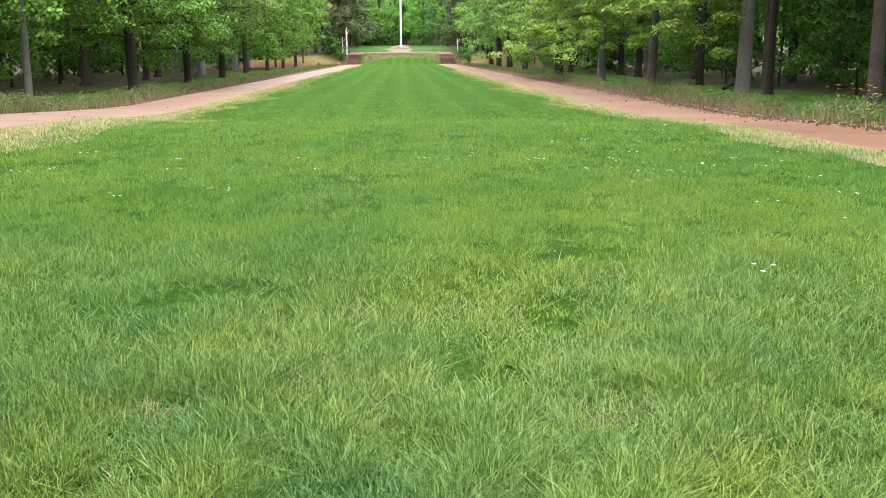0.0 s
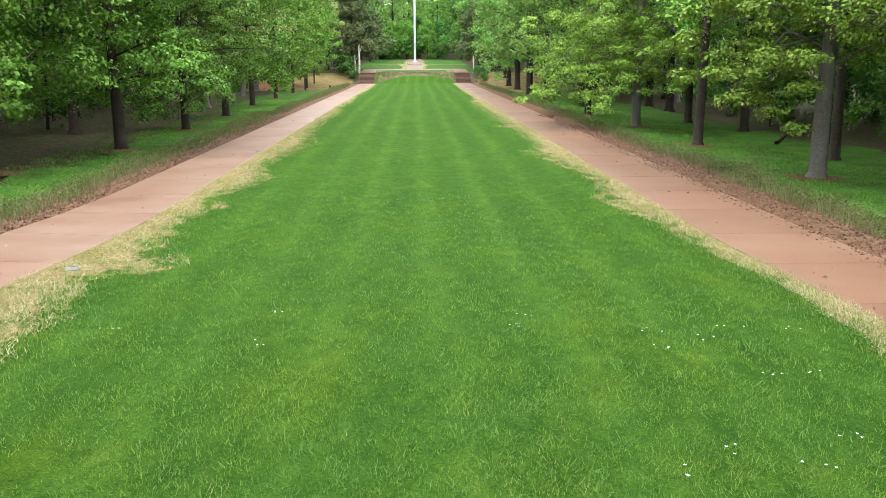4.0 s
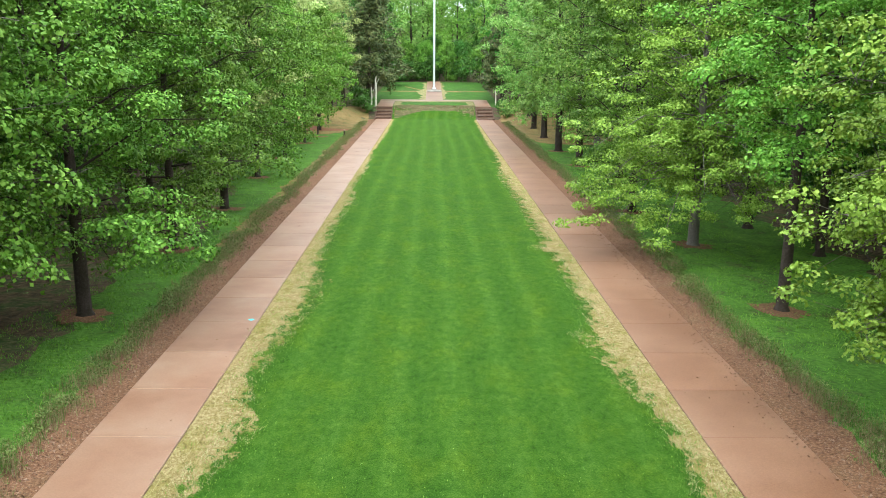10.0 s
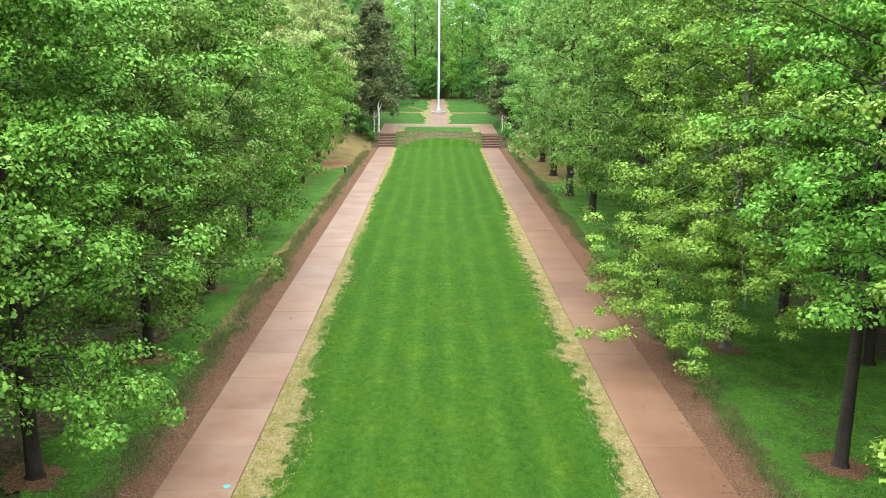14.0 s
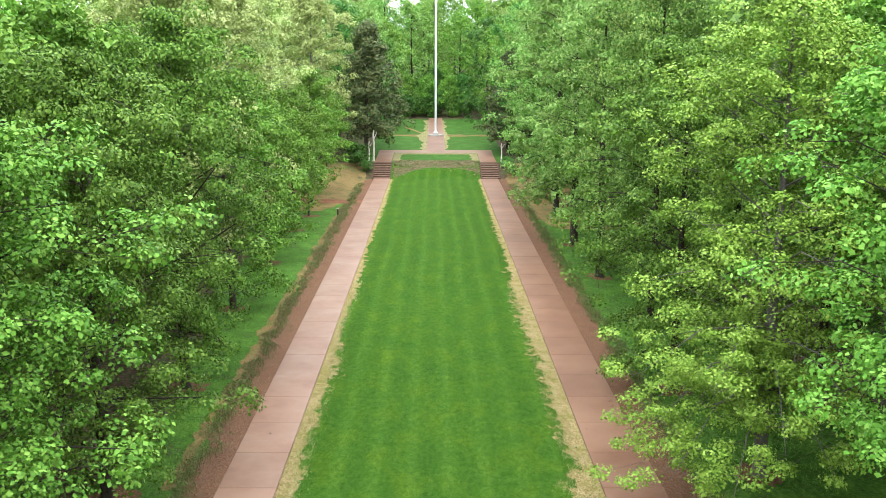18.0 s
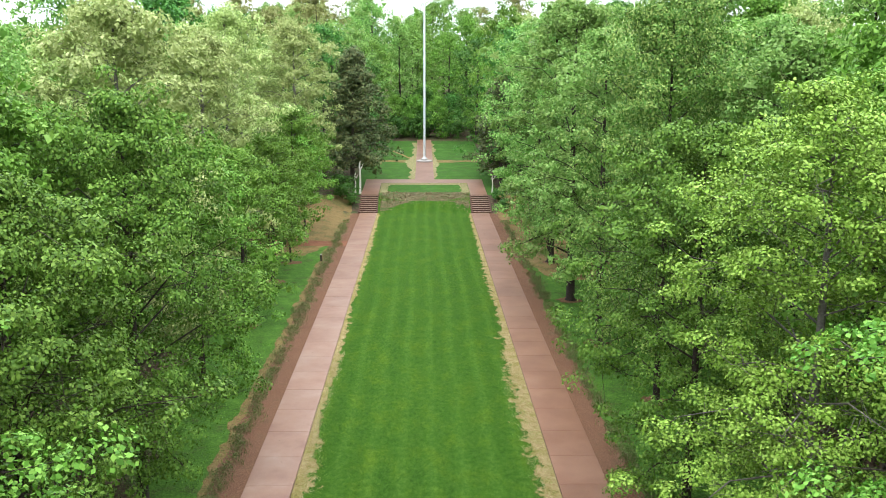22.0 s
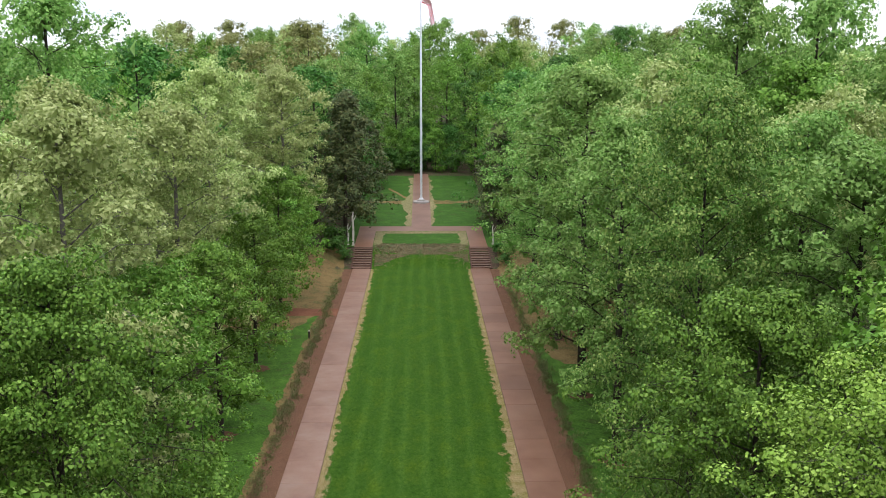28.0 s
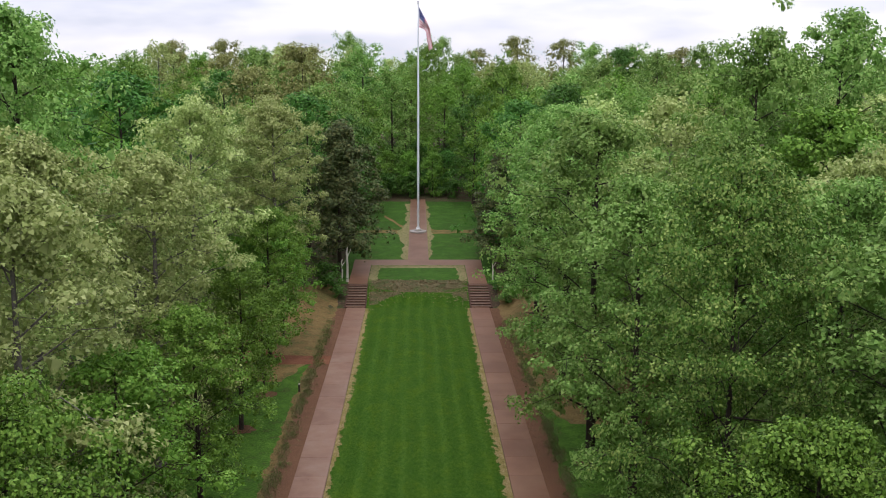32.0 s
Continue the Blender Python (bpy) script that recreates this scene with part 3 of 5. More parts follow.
for a, b, s in ((-9.4, -1.55, 23), (1.2, 9.0, 24)):
    xs = np.linspace(a, b, 40)
    mids = [171.9 + wob(x, 0.35, 0.8, s) for x in xs]
    halves = [1.0 + wob(x, 0.6, 0.5, s + 3) + 0.9 * math.exp(-((abs(x) - 2.0) / 1.6) ** 2) for x in xs]
    vs = [(x, m + k * h, float(land(x, m + k * h)) + 0.03) for x, m, h in zip(xs, mids, halves) for k in (-1, 0, 1)]
    tagged(mesh_object("worn_cross_track", vs, [(3 * i + j, 3 * i + 3 + j, 3 * i + 4 + j, 3 * i + 1 + j) for i in range(39) for j in (0, 1)], M_TAN), "worn track of bare dry ground across the terrace grass", kind="structure")
xs = np.linspace(-2.0, -5.6, 16)
vs = [(x, 174.2 + (-2.0 - x) * 3.1 + wob(x, 0.8, 0.8, 27) + k * 0.9, float(land(x, 178)) + 0.034 + (0.03 * ((-2.0 - x) * 3.1 - 3.8 + k * 0.9))) for x in xs for k in (-1, 1)]
tagged(mesh_object("worn_side_track", vs, [(2 * i, 2 * i + 2, 2 * i + 3, 2 * i + 1) for i in range(15)], M_TAN), "short worn track of bare ground in the terrace grass", kind="structure")
sheet("front_straw_edge", np.linspace(147.6, 149.15, 10), lambda y: -6.0, lambda y: 5.55, 30, M_STRAW, 0.035, "dead straw along the terrace walk")
for a, b in ((-6.0, -5.0), (4.6, 5.55)):
    sheet("side_straw_edge", np.arange(140.7, 147.6, 0.15), lambda y, a=a: a + (wob(y, 0.9, 0.3, 25) if a > 0 else 0), lambda y, b=b: b + (wob(y, 0.9, 0.3, 26) if b < 0 else 0), 4, M_STRAW, 0.035, "dead straw beside the upper walk")


# Paved paths: slabs with recessed joints
def paved_path(name, x0, x1, label, concrete):
    bed = sheet(name, np.append(np.arange(-24, 131.6, 3.05), 133.5), lambda y: x0 + 0.01, lambda y: x1 - 0.01, 1, M_JOINT, 0.037, label)
    step, y = 3.05, -24.0
    while y < STAIR_Y0 - 0.3:
        e = min(y + step, STAIR_Y0)
        g = 0.006
        vs = [(a, b, float(land(a, min(b, 132.0)))) for a, b in ((x0, y + g), (x1, y + g), (x1, e - g), (x0, e - g))]
        top = [(a, b, c + 0.034) for a, b, c in vs]
        inner = [(a + (0.015 if a == x0 else -0.015), b + (0.01 if b < (y + e) / 2 else -0.01), c + 0.045) for a, b, c in vs]
        low = [(a, b, c - 0.06) for a, b, c in vs]
        faces = [(8, 9, 10, 11)] + [(i, (i + 1) % 4, 4 + (i + 1) % 4, 4 + i) for i in range(4)] + [(4 + i, 4 + (i + 1) % 4, 8 + (i + 1) % 4, 8 + i) for i in range(4)]
        mesh_object("slab", low + top + inner, faces, concrete, bed)
        y = e
    return bed


paved_path("pavement_left", LEFT0, LEFT1, "reddish concrete footpath in long slabs beside the lawn", M_PATH)
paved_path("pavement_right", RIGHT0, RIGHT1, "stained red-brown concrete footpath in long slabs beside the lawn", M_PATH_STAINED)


# Stairs
def staircase(x0, x1):
    root = new("staircase")
    root.location = ((x0 + x1) / 2, STAIR_Y0, 0)
    tagged(root, "red brick and concrete outdoor stairs up to the terrace", "stairs", "stairs up to the terrace")
    n, run = 9, (STAIR_Y1 - STAIR_Y0) / 9
    half = (x1 - x0) / 2
    for i in range(n):
        step = part("step", box_bm(-half, half, i * run, (i + 1) * run + (0.25 if i < n - 1 else 0.0), i * TOP / n - 0.1, (i + 1) * TOP / n - 0.04, 0.008), M_STEP, root)
        part("tread", box_bm(-half - 0.0, half, i * run + 0.1, (i + 1) * run + 0.02, (i + 1) * TOP / n - 0.038, (i + 1) * TOP / n + 0.006, 0.01), M_TREAD, step, "worn brown slab tread")
        part("nosing", box_bm(-half, half, i * run - 0.03, i * run + 0.098, (i + 1) * TOP / n - 0.038, (i + 1) * TOP / n + 0.008, 0.008), M_PATH, step, "paler nosing along the step's front")
    for s in (-1, 1):
        bm = bmesh.new()
        a, b = s * (half + 0.005), s * (half + 0.16)
        prof = [(-0.15, -0.2), (STAIR_Y1 - STAIR_Y0 + 0.2, -0.2), (STAIR_Y1 - STAIR_Y0 + 0.2, TOP + 0.03), (STAIR_Y1 - STAIR_Y0 - 0.4, TOP + 0.03), (-0.15, 0.1)]
        v = [[bm.verts.new((x, py, pz)) for py, pz in prof] for x in (a, b)]
        bm.faces.new(v[0]), bm.faces.new(v[1][::-1])
        for i in range(5):
            bm.faces.new((v[0][i], v[1][i], v[1][(i + 1) % 5], v[0][(i + 1) % 5]))
        bmesh.ops.recalc_face_normals(bm, faces=bm.faces[:])
        part("cheek_wall", bm, M_STEP, root)
    return root


staircase(LEFT0 - 0.1, LEFT1 - 0.1)
staircase(RIGHT0 + 0.2, RIGHT1 + 0.2)

# Flagpole with its flag
POLE_X, POLE_Y, POLE_TOP = -0.18, 171.4, 35.5
pole_z = float(land(POLE_X, POLE_Y))
flagpole = tagged(new("flagpole"), "tall pale grey metal flagpole on a round stone base", "flagpole")
flagpole.location = (POLE_X, POLE_Y, pole_z)
part("base", lathe_bm([(1.25, -0.1), (1.25, 0.22), (1.2, 0.27), (0.62, 0.27), (0.6, 0.45), (0.56, 0.5), (0.02, 0.5)], 32), M_STONE, flagpole, "round pale stone base")
part("collar", lathe_bm([(0.34, 0.5), (0.34, 0.6), (0.26, 0.72), (0.24, 0.8)], 24), M_POLE, flagpole)
ph = POLE_TOP - pole_z
part("pole", lathe_bm([(0.18, 0.5), (0.18, ph * 0.3), (0.15, ph * 0.6), (0.09, ph - 0.35), (0.07, ph - 0.3)], 20), M_POLE, flagpole)
part("truck", lathe_bm([(0.13, ph - 0.32), (0.15, ph - 0.27), (0.15, ph - 0.2), (0.05, ph - 0.17)], 16), M_POLE, flagpole)
part("ball", lathe_bm([(0.03, ph - 0.19)] + [(0.16 * math.sin(math.pi * k / 8), ph - 0.02 - 0.16 * math.cos(math.pi * k / 8)) for k in range(1, 8)] + [(0.01, ph + 0.14)], 16), M_POLE, flagpole)
flag = tagged(new("flag"), "striped red, white and blue flag drooping from the pole", "flag")
flag.location = (POLE_X + 0.12, POLE_Y, POLE_TOP - 0.75)


FLAG_KEYS = ((0.0, 0.0, 0.0, 0.03, -2.8), (0.4, 0.8, -1.5, 0.75, -3.1), (0.7, 1.5, -2.9, 0.95, -3.4), (1.0, 1.95, -5.7, 1.4, -6.1))


def flag_point(u, v):
    """u along the fly, v down the hoist, both 0 to 1: drooping cloth."""
    k = max(i for i in range(3) if u >= FLAG_KEYS[i][0])
    a, b = FLAG_KEYS[k], FLAG_KEYS[k + 1]
    w = (u - a[0]) / (b[0] - a[0])
    x0, z0, x1, z1 = (a[i] * (1 - w) + b[i] * w for i in range(1, 5))
    return (x0 * (1 - v) + x1 * v, 0.22 * math.sin(u * 8.0 + v * 5.0) * min(1, u * 3), z0 * (1 - v) + z1 * v)


def cloth(name, u0, u1, v0, v1, material, nu, nv, side=0.0):
    vs = [flag_point(u0 + (u1 - u0) * i / nu, v0 + (v1 - v0) * j / nv) for i in range(nu + 1) for j in range(nv + 1)]
    vs = [(x, y + side, z) for x, y, z in vs]
    fs = [(i * (nv + 1) + j, (i + 1) * (nv + 1) + j, (i + 1) * (nv + 1) + j + 1, i * (nv + 1) + j + 1) for i in range(nu) for j in range(nv)]
    return mesh_object(name, vs, fs, material, flag, smooth=True)


for k in range(13):
    cloth("stripe", 0.4 if k < 7 else 0.0, 1.0, k / 13, (k + 1) / 13, M_RED if k % 2 == 0 else M_WHITE, 24, 2)
cloth("canton", 0.0, 0.4, 0.0, 7 / 13, M_BLUE, 10, 8)
for i in range(6):
    for j in range(5):
        u, v = 0.035 + 0.4 * i / 6.4, (0.6 + j * 1.3) / 13
        for side in (-0.012, 0.012):
            cloth("star", u, u + 0.02, v, v + 0.03, M_WHITE, 1, 1, side)


# Trees
def leaf_cloud(rng, cents, rads, per, size, flat=0.6, corners=4, axis=None):
    """Leaves on the upper and outer sides of lumps of foliage round the centres."""
    c, r = np.repeat(cents, per, 0), np.repeat(rads, per)
    n = len(c)
    out = c * (1, 1, 0)
    out = out / (np.linalg.norm(out, axis=1)[:, None] + 0.5)
    d = rng.normal(size=(n, 3)) + 0.75 * out + np.array((0, 0, 0.7))
    d /= np.linalg.norm(d, axis=1)[:, None]
    p = c + d * (r * rng.uniform(0.45, 1.15, n) ** 0.8)[:, None] * (1, 1, flat)
    nn = 0.75 * d + np.array((0, 0, 0.35)) + rng.normal(size=(n, 3)) * 0.42
    nn /= np.linalg.norm(nn, axis=1)[:, None]
    t = np.cross(nn, rng.normal(size=(n, 3)))
    t /= np.linalg.norm(t, axis=1)[:, None] + 1e-9
    s = np.cross(nn, t)
    ln = (size * rng.uniform(0.55, 1.35, n))[:, None]
    if corners == 3:
        leaves = np.stack([p - t * ln * 0.55, p + t * ln * 0.45 + s * ln * 0.5, p + t * ln * 0.3 - s * ln * 0.55], 1)
    else:
        leaves = np.stack([p - t * ln * 0.5, p + s * ln * 0.36 + nn * ln * 0.1, p + t * ln * 0.5, p - s * ln * 0.36 + nn * ln * 0.1], 1)
    # a loose inner mass in each lump
    if corners == 4:
        return leaves
    k = 2
    q, w = np.repeat(cents, k, 0), (np.repeat(rads, k) * 0.42)[:, None]
    t = rng.normal(size=q.shape)
    t /= np.linalg.norm(t, axis=1)[:, None]
    s = np.cross(t, rng.normal(size=q.shape))
    s /= np.linalg.norm(s, axis=1)[:, None]
    q = q * (0.97, 0.97, 1.0) - np.array((0, 0, 1.0)) * w * 0.3
    inner = np.stack([q - t * w, q + s * w, q + t * w * 0.8 - s * w * 0.6], 1)
    return np.concatenate([leaves, inner])


PROFILES = {
    "broad": lambda h: np.sqrt(np.clip(1 - (2 * h - 0.75) ** 2 / 1.6, 0.02, 1)),
    "oval": lambda h: np.sqrt(np.clip(1 - (2 * h - 0.72) ** 2 / 1.66, 0.02, 1)),
    "cone": lambda h: np.clip(1.0 - 0.88 * h, 0.05, 1) * np.clip(h * 7 + 0.35, 0, 1),
}


def make_tree(name, seed, height, radius, clear, shape, leaves, leaf, bark, foliage, label, limbs=22, trunk_r=0.28, lean=0.3, cluster=1.0, sub=5, corners=4, flat=0.6, twigs=True, sweep=0.35, extra=()):
    rng = np.random.default_rng(seed)
    root = tagged(new(name), label, "shrub" if name == "shrub" else "tree")
    v, f, cents, rads = [], [], [], []
    ks = np.linspace(0, 1, 9)
    bend = rng.normal(size=2) * lean
    spine = [np.array((bend[0] * math.sin(k * 2.6) * k, bend[1] * math.sin(k * 2.1 + 1) * k, k * height * 0.93)) for k in ks]
    rr = [trunk_r * (1.0 - 0.86 * k) for k in ks]
    spine.insert(1, spine[0] * 0.9 + spine[1] * 0.1)
    rr.insert(1, rr[0])
    rr[0] *= 1.55
    tube(v, f, spine, rr, 9)
    for i in range(limbs):
        h = clear + (1 - clear) * ((i + rng.uniform(0, 0.9)) / limbs) ** 0.9
        prof = float(PROFILES[shape]((h - clear) / (1 - clear)))
        reach = radius * prof * rng.uniform(0.72, 1.12)
        base = np.array([np.interp(h * 0.93, ks * 0.93, [s[a] for s in (spine[:1] + spine[2:])]) for a in range(3)])
        az = i * 2.399 + rng.uniform(-0.4, 0.4)
        low = max(0.0, 1 - (h - clear) / 0.3)
        rise = rng.uniform(0.15, 0.6) - sweep * low if shape != "cone" else rng.uniform(-0.1, 0.2)
        out = np.array((math.cos(az), math.sin(az), rise))
        tip = base + out * reach
        tip[2] = min(tip[2], height * (1.0 - 0.22 * reach / radius) - rng.uniform(0, 0.05) * height)
        mid = base * 0.45 + tip * 0.55 + np.array((0, 0, 0.12 * reach)) + rng.normal(size=3) * 0.06 * reach
        r0 = trunk_r * 0.27 * (1 - 0.55 * h)
        tube(v, f, [base, base * 0.6 + mid * 0.4, mid, tip], [r0, r0 * 0.75, r0 * 0.5, r0 * 0.15], 5 if twigs else 3)
        for j in range(sub):
            w = (j + 0.6) / sub
            p = (1 - w) * (0.55 * base + 0.45 * mid) + w * tip
            side = rng.normal(size=3) * reach * (0.25 - 0.08 * w)
            side[2] *= 0.7
            q = p + side
            if twigs and reach > 1.2:
                tube(v, f, [p, q], [r0 * 0.3, r0 * 0.1], 3)
            cents.append(q)
            rads.append(cluster * rng.uniform(0.6, 1.2))
    # long low limbs: height of the fork, bearing, reach, height of the tip
    for z0, bearing, reach, z1 in extra:
        az = radians(bearing)
        base = np.array((0, 0, z0))
        tip = np.array((math.cos(az) * reach, math.sin(az) * reach, z1))
        mid = base * 0.45 + tip * 0.55 + np.array((0, 0, 0.16 * reach))
        r0 = trunk_r * 0.2
        tube(v, f, [base, base * 0.6 + mid * 0.4, mid, tip], [r0, r0 * 0.7, r0 * 0.45, r0 * 0.12], 5)
        for j in range(14):
            w = rng.uniform(0.12, 1.02)
            p = (base * (1 - w) + mid * w) if w < 0.4 else (mid * (1 - (w - 0.4) / 0.6) + tip * (w - 0.4) / 0.6)
            q = p + rng.normal(size=3) * (0.75, 0.75, 0.4)
            tube(v, f, [p, q], [r0 * 0.22, r0 * 0.06], 3)
            cents.append(q)
            rads.append(cluster * rng.uniform(0.5, 0.9))
    top = spine[-1]
    spread = (0.3, 0.3, 0.4) if shape == "cone" else (0.17 * radius, 0.17 * radius, 0.04 * height)
    for j in range(4 if shape == "cone" else 12):
        cents.append(top + rng.normal(size=3) * spread - np.array((0, 0, 0.0 if shape == "cone" else 0.03 * height)))
        rads.append(cluster * rng.uniform(0.6, 0.9))
    cents, rads = np.array(cents), np.array(rads)
    per = max(3, leaves // len(cents))
    mesh_object("trunk", v, f, bark, root, smooth=True)
    poly_soup("crown", leaf_cloud(rng, cents, rads, per, leaf, flat, corners), corners, foliage, root)
    return root


PROTO, USED = {}, set()


def plant(key, x, y, size=1.0, turn=0.0, tall=1.0, group=""):
    """Sets a tree of the kind on the land: the first is the model itself, the rest copies."""
    m = pose(x, y, float(land(x, y)) - 0.05, 0, 0, turn) @ Matrix.Diagonal((size, size, size * tall, 1))
    if key in USED:
        ob = copy_thing(PROTO[key], m)
    else:
        ob = PROTO[key]
        MODEL_POSE[key] = m
        USED.add(key)
    if group:
        tagged(ob, group=group)
    return ob


MODEL_POSE = {}
N = "broadleaf_tree"
PROTO["row_a"] = make_tree(N, 11, 15, 5.0, 0.13, "broad", 78000, 0.125, M_BARK, L_ROW, "fresh green broadleaf tree with a dark trunk beside the path", 38, 0.24, cluster=0.76, sub=12, flat=0.5, sweep=0.55)
PROTO["row_b"] = make_tree(N, 12, 15, 4.7, 0.12, "broad", 74000, 0.125, M_BARK, L_ROW, "fresh green broadleaf tree with low spreading branches", 36, 0.22, cluster=0.74, sub=12, flat=0.5, sweep=0.55)
PROTO["slim"] = make_tree(N, 61, 14, 4.4, 0.17, "broad", 42000, 0.15, M_GREYBARK, L_ROW, "green tree with a thin pale grey trunk beside the path", 30, 0.14, cluster=0.74, sub=12, flat=0.5, sweep=0.5)
PROTO["tall_a"] = make_tree(N, 13, 21, 5.0, 0.16, "broad", 105000, 0.115, M_GREYBARK, L_YELLOW, "tall yellow-green tree with a pale grey trunk", 44, 0.27, lean=0.2, cluster=0.74, sub=12, flat=0.5, sweep=0.3,
                            extra=[(4.6, 178, 2.9, 2.8), (5.0, 205, 3.1, 3.3), (4.2, 160, 2.4, 2.2), (5.8, 190, 3.4, 5.0), (6.6, 170, 3.3, 6.4), (7.4, 195, 3.2, 7.4)])
PROTO["tall_b"] = make_tree(N, 14, 20, 4.4, 0.13, "broad", 105000, 0.115, M_GREYBARK, L_YELLOW, "tall yellow-green tree with low branches over the path", 44, 0.26, lean=0.2, cluster=0.78, sub=12, flat=0.5, sweep=0.4,
                            extra=[(3.6, 179, 6.1, 1.7), (3.4, 213, 6.6, 1.1), (4.2, 195, 6.3, 2.1), (4.6, 165, 5.8, 2.8), (5.2, 188, 6.0, 3.9), (5.4, 228, 5.4, 3.4), (6.2, 175, 5.6, 5.2), (6.4, 205, 5.8, 5.4), (4.0, 250, 5.0, 2.0), (4.4, 276, 4.4, 2.6), (5.6, 258, 5.0, 4.2), (5.8, 290, 4.4, 4.6)])
PROTO["tall_c"] = make_tree(N, 42, 20, 5.4, 0.13, "broad", 72000, 0.14, M_BARK, L_BUD, "tall dark green tree with pale budding leaf tips", 42, 0.22, lean=0.2, cluster=0.9, sub=12, flat=0.55, sweep=0.5)
PROTO["open"] = make_tree(N, 34, 20, 4.3, 0.27, "oval", 36000, 0.14, M_BARK, L_FRESH, "open-crowned green tree with dark bare limbs showing", 34, 0.22, lean=0.4, cluster=0.76, sub=9, flat=0.5)
MID = {"corners": 3, "sub": 9}
PROTO["mid_a"] = make_tree(N, 15, 17, 4.8, 0.12, "broad", 19000, 0.178, M_BARK, L_FRESH, "fresh green broadleaf tree along the path", 30, 0.25, cluster=0.86, **MID)
PROTO["mid_b"] = make_tree(N, 16, 21, 4.6, 0.12, "oval", 24000, 0.172, M_BARK, L_SOFT, "tall light green broadleaf tree at the wood's edge", 34, 0.3, cluster=0.9, **MID)
PROTO["mid_c"] = make_tree(N, 52, 21, 4.9, 0.1, "broad", 24000, 0.172, M_BARK, L_SOFT, "tall soft green broadleaf tree with a full crown beside the path", 36, 0.3, cluster=0.92, **MID)
PROTO["mid_pale"] = make_tree(N, 17, 20, 4.6, 0.14, "oval", 25000, 0.172, M_GREYBARK, L_PALE, "pale grey-green tree with young leaves at the wood's edge", 32, 0.3, cluster=0.9, **MID)
PROTO["young"] = make_tree("young_tree", 18, 9, 2.6, 0.28, "oval", 5000, 0.18, M_BARK, L_FRESH, "young green tree with a thin dark trunk", 18, 0.1, cluster=0.7, sub=4, corners=3)
LOW = {"corners": 3, "sub": 5, "twigs": False, "flat": 0.75}
PROTO["far_a"] = make_tree(N, 19, 23, 5.6, 0.12, "broad", 7600, 0.28, M_BARK, L_FRESH, "green woodland tree deeper in the forest", 34, 0.3, cluster=1.3, **LOW)
PROTO["far_b"] = make_tree(N, 20, 25, 6.0, 0.12, "broad", 7600, 0.28, M_BARK, L_SOFT, "light green woodland tree deeper in the forest", 34, 0.32, cluster=1.3, **LOW)
PROTO["far_c"] = make_tree(N, 21, 24, 5.8, 0.12, "broad", 7600, 0.28, M_GREYBARK, L_PALE, "pale grey-green woodland tree deeper in the forest", 34, 0.3, cluster=1.3, **LOW)
PROTO["far_d"] = make_tree(N, 22, 24, 6.3, 0.1, "broad", 7600, 0.28, M_BARK, L_DEEP, "dark green woodland tree deeper in the forest", 34, 0.32, cluster=1.3, **LOW)
PROTO["far_e"] = make_tree(N, 23, 25, 6.0, 0.12, "broad", 7600, 0.28, M_BARK, L_OLIVE, "olive-brown budding woodland tree deeper in the forest", 34, 0.32, cluster=1.3, **LOW)
PROTO["stem"] = make_tree(N, 41, 20, 4.6, 0.4, "oval", 12000, 0.21, M_BARK, L_FRESH, "tall green woodland tree with a long bare trunk", 26, 0.24, lean=0.25, cluster=0.95, **MID)
PROTO["low_a"] = make_tree("understorey_tree", 31, 9, 3.2, 0.06, "broad", 4000, 0.21, M_BARK, L_FRESH, "low green understorey tree at the wood's edge", 14, 0.1, cluster=1.1, **LOW)
PROTO["low_b"] = make_tree("understorey_tree", 32, 8, 3.2, 0.06, "broad", 4000, 0.21, M_BARK, L_DEEP, "low dark green understorey tree at the wood's edge", 14, 0.1, cluster=1.1, **LOW)
PROTO["cedar"] = make_tree("cedar_tree", 24, 18, 5.2, 0.13, "cone", 15000, 0.26, M_BARK, L_CEDAR, "dark brown-green conical cedar beside the stairs", 46, 0.26, lean=0.15, cluster=1.0, sub=5, corners=3, flat=0.8)
PROTO["shrub"] = make_tree("shrub", 25, 2.6, 1.5, 0.05, "broad", 1000, 0.22, M_BARK, L_DEEP, "dark green understorey shrub", 10, 0.04, cluster=0.6, **LOW)

G_ROW_L, G_ROW_R, G_WOOD = "tree row left of the lawn", "tree row right of the lawn", "woodland trees"
spots = []
for key, x, y, s, r, tl in [
    ("slim", -13.1, 27.0, 1.0, 40, 1.0), ("row_a", -11.6, 34.8, 1.0, 100, 1.0), ("row_b", -11.6, 45.4, 0.95, 165, 1.1), ("row_a", -11.8, 56.6, 0.97, 200, 1.2),
    ("mid_a", -12.5, 70.5, 0.84, 0, 1.0), ("mid_a", -12.6, 83.5, 0.76, 70, 1.0), ("mid_a", -12.8, 97.2, 0.72, 160, 1.05), ("mid_a", -13.2, 113.4, 0.78, 250, 1.09),
    ("young", -13.7, 132.0, 1.1, 30, 1.0), ("young", -13.0, 120.5, 1.05, 190, 1.05), ("young", -15.7, 113.6, 1.2, 300, 1.05), ("young", -12.4, 104.8, 0.9, 20, 1.05),
]:
    spots.append((x, y))
    plant(key, x, y, s, r, tl, G_ROW_L)
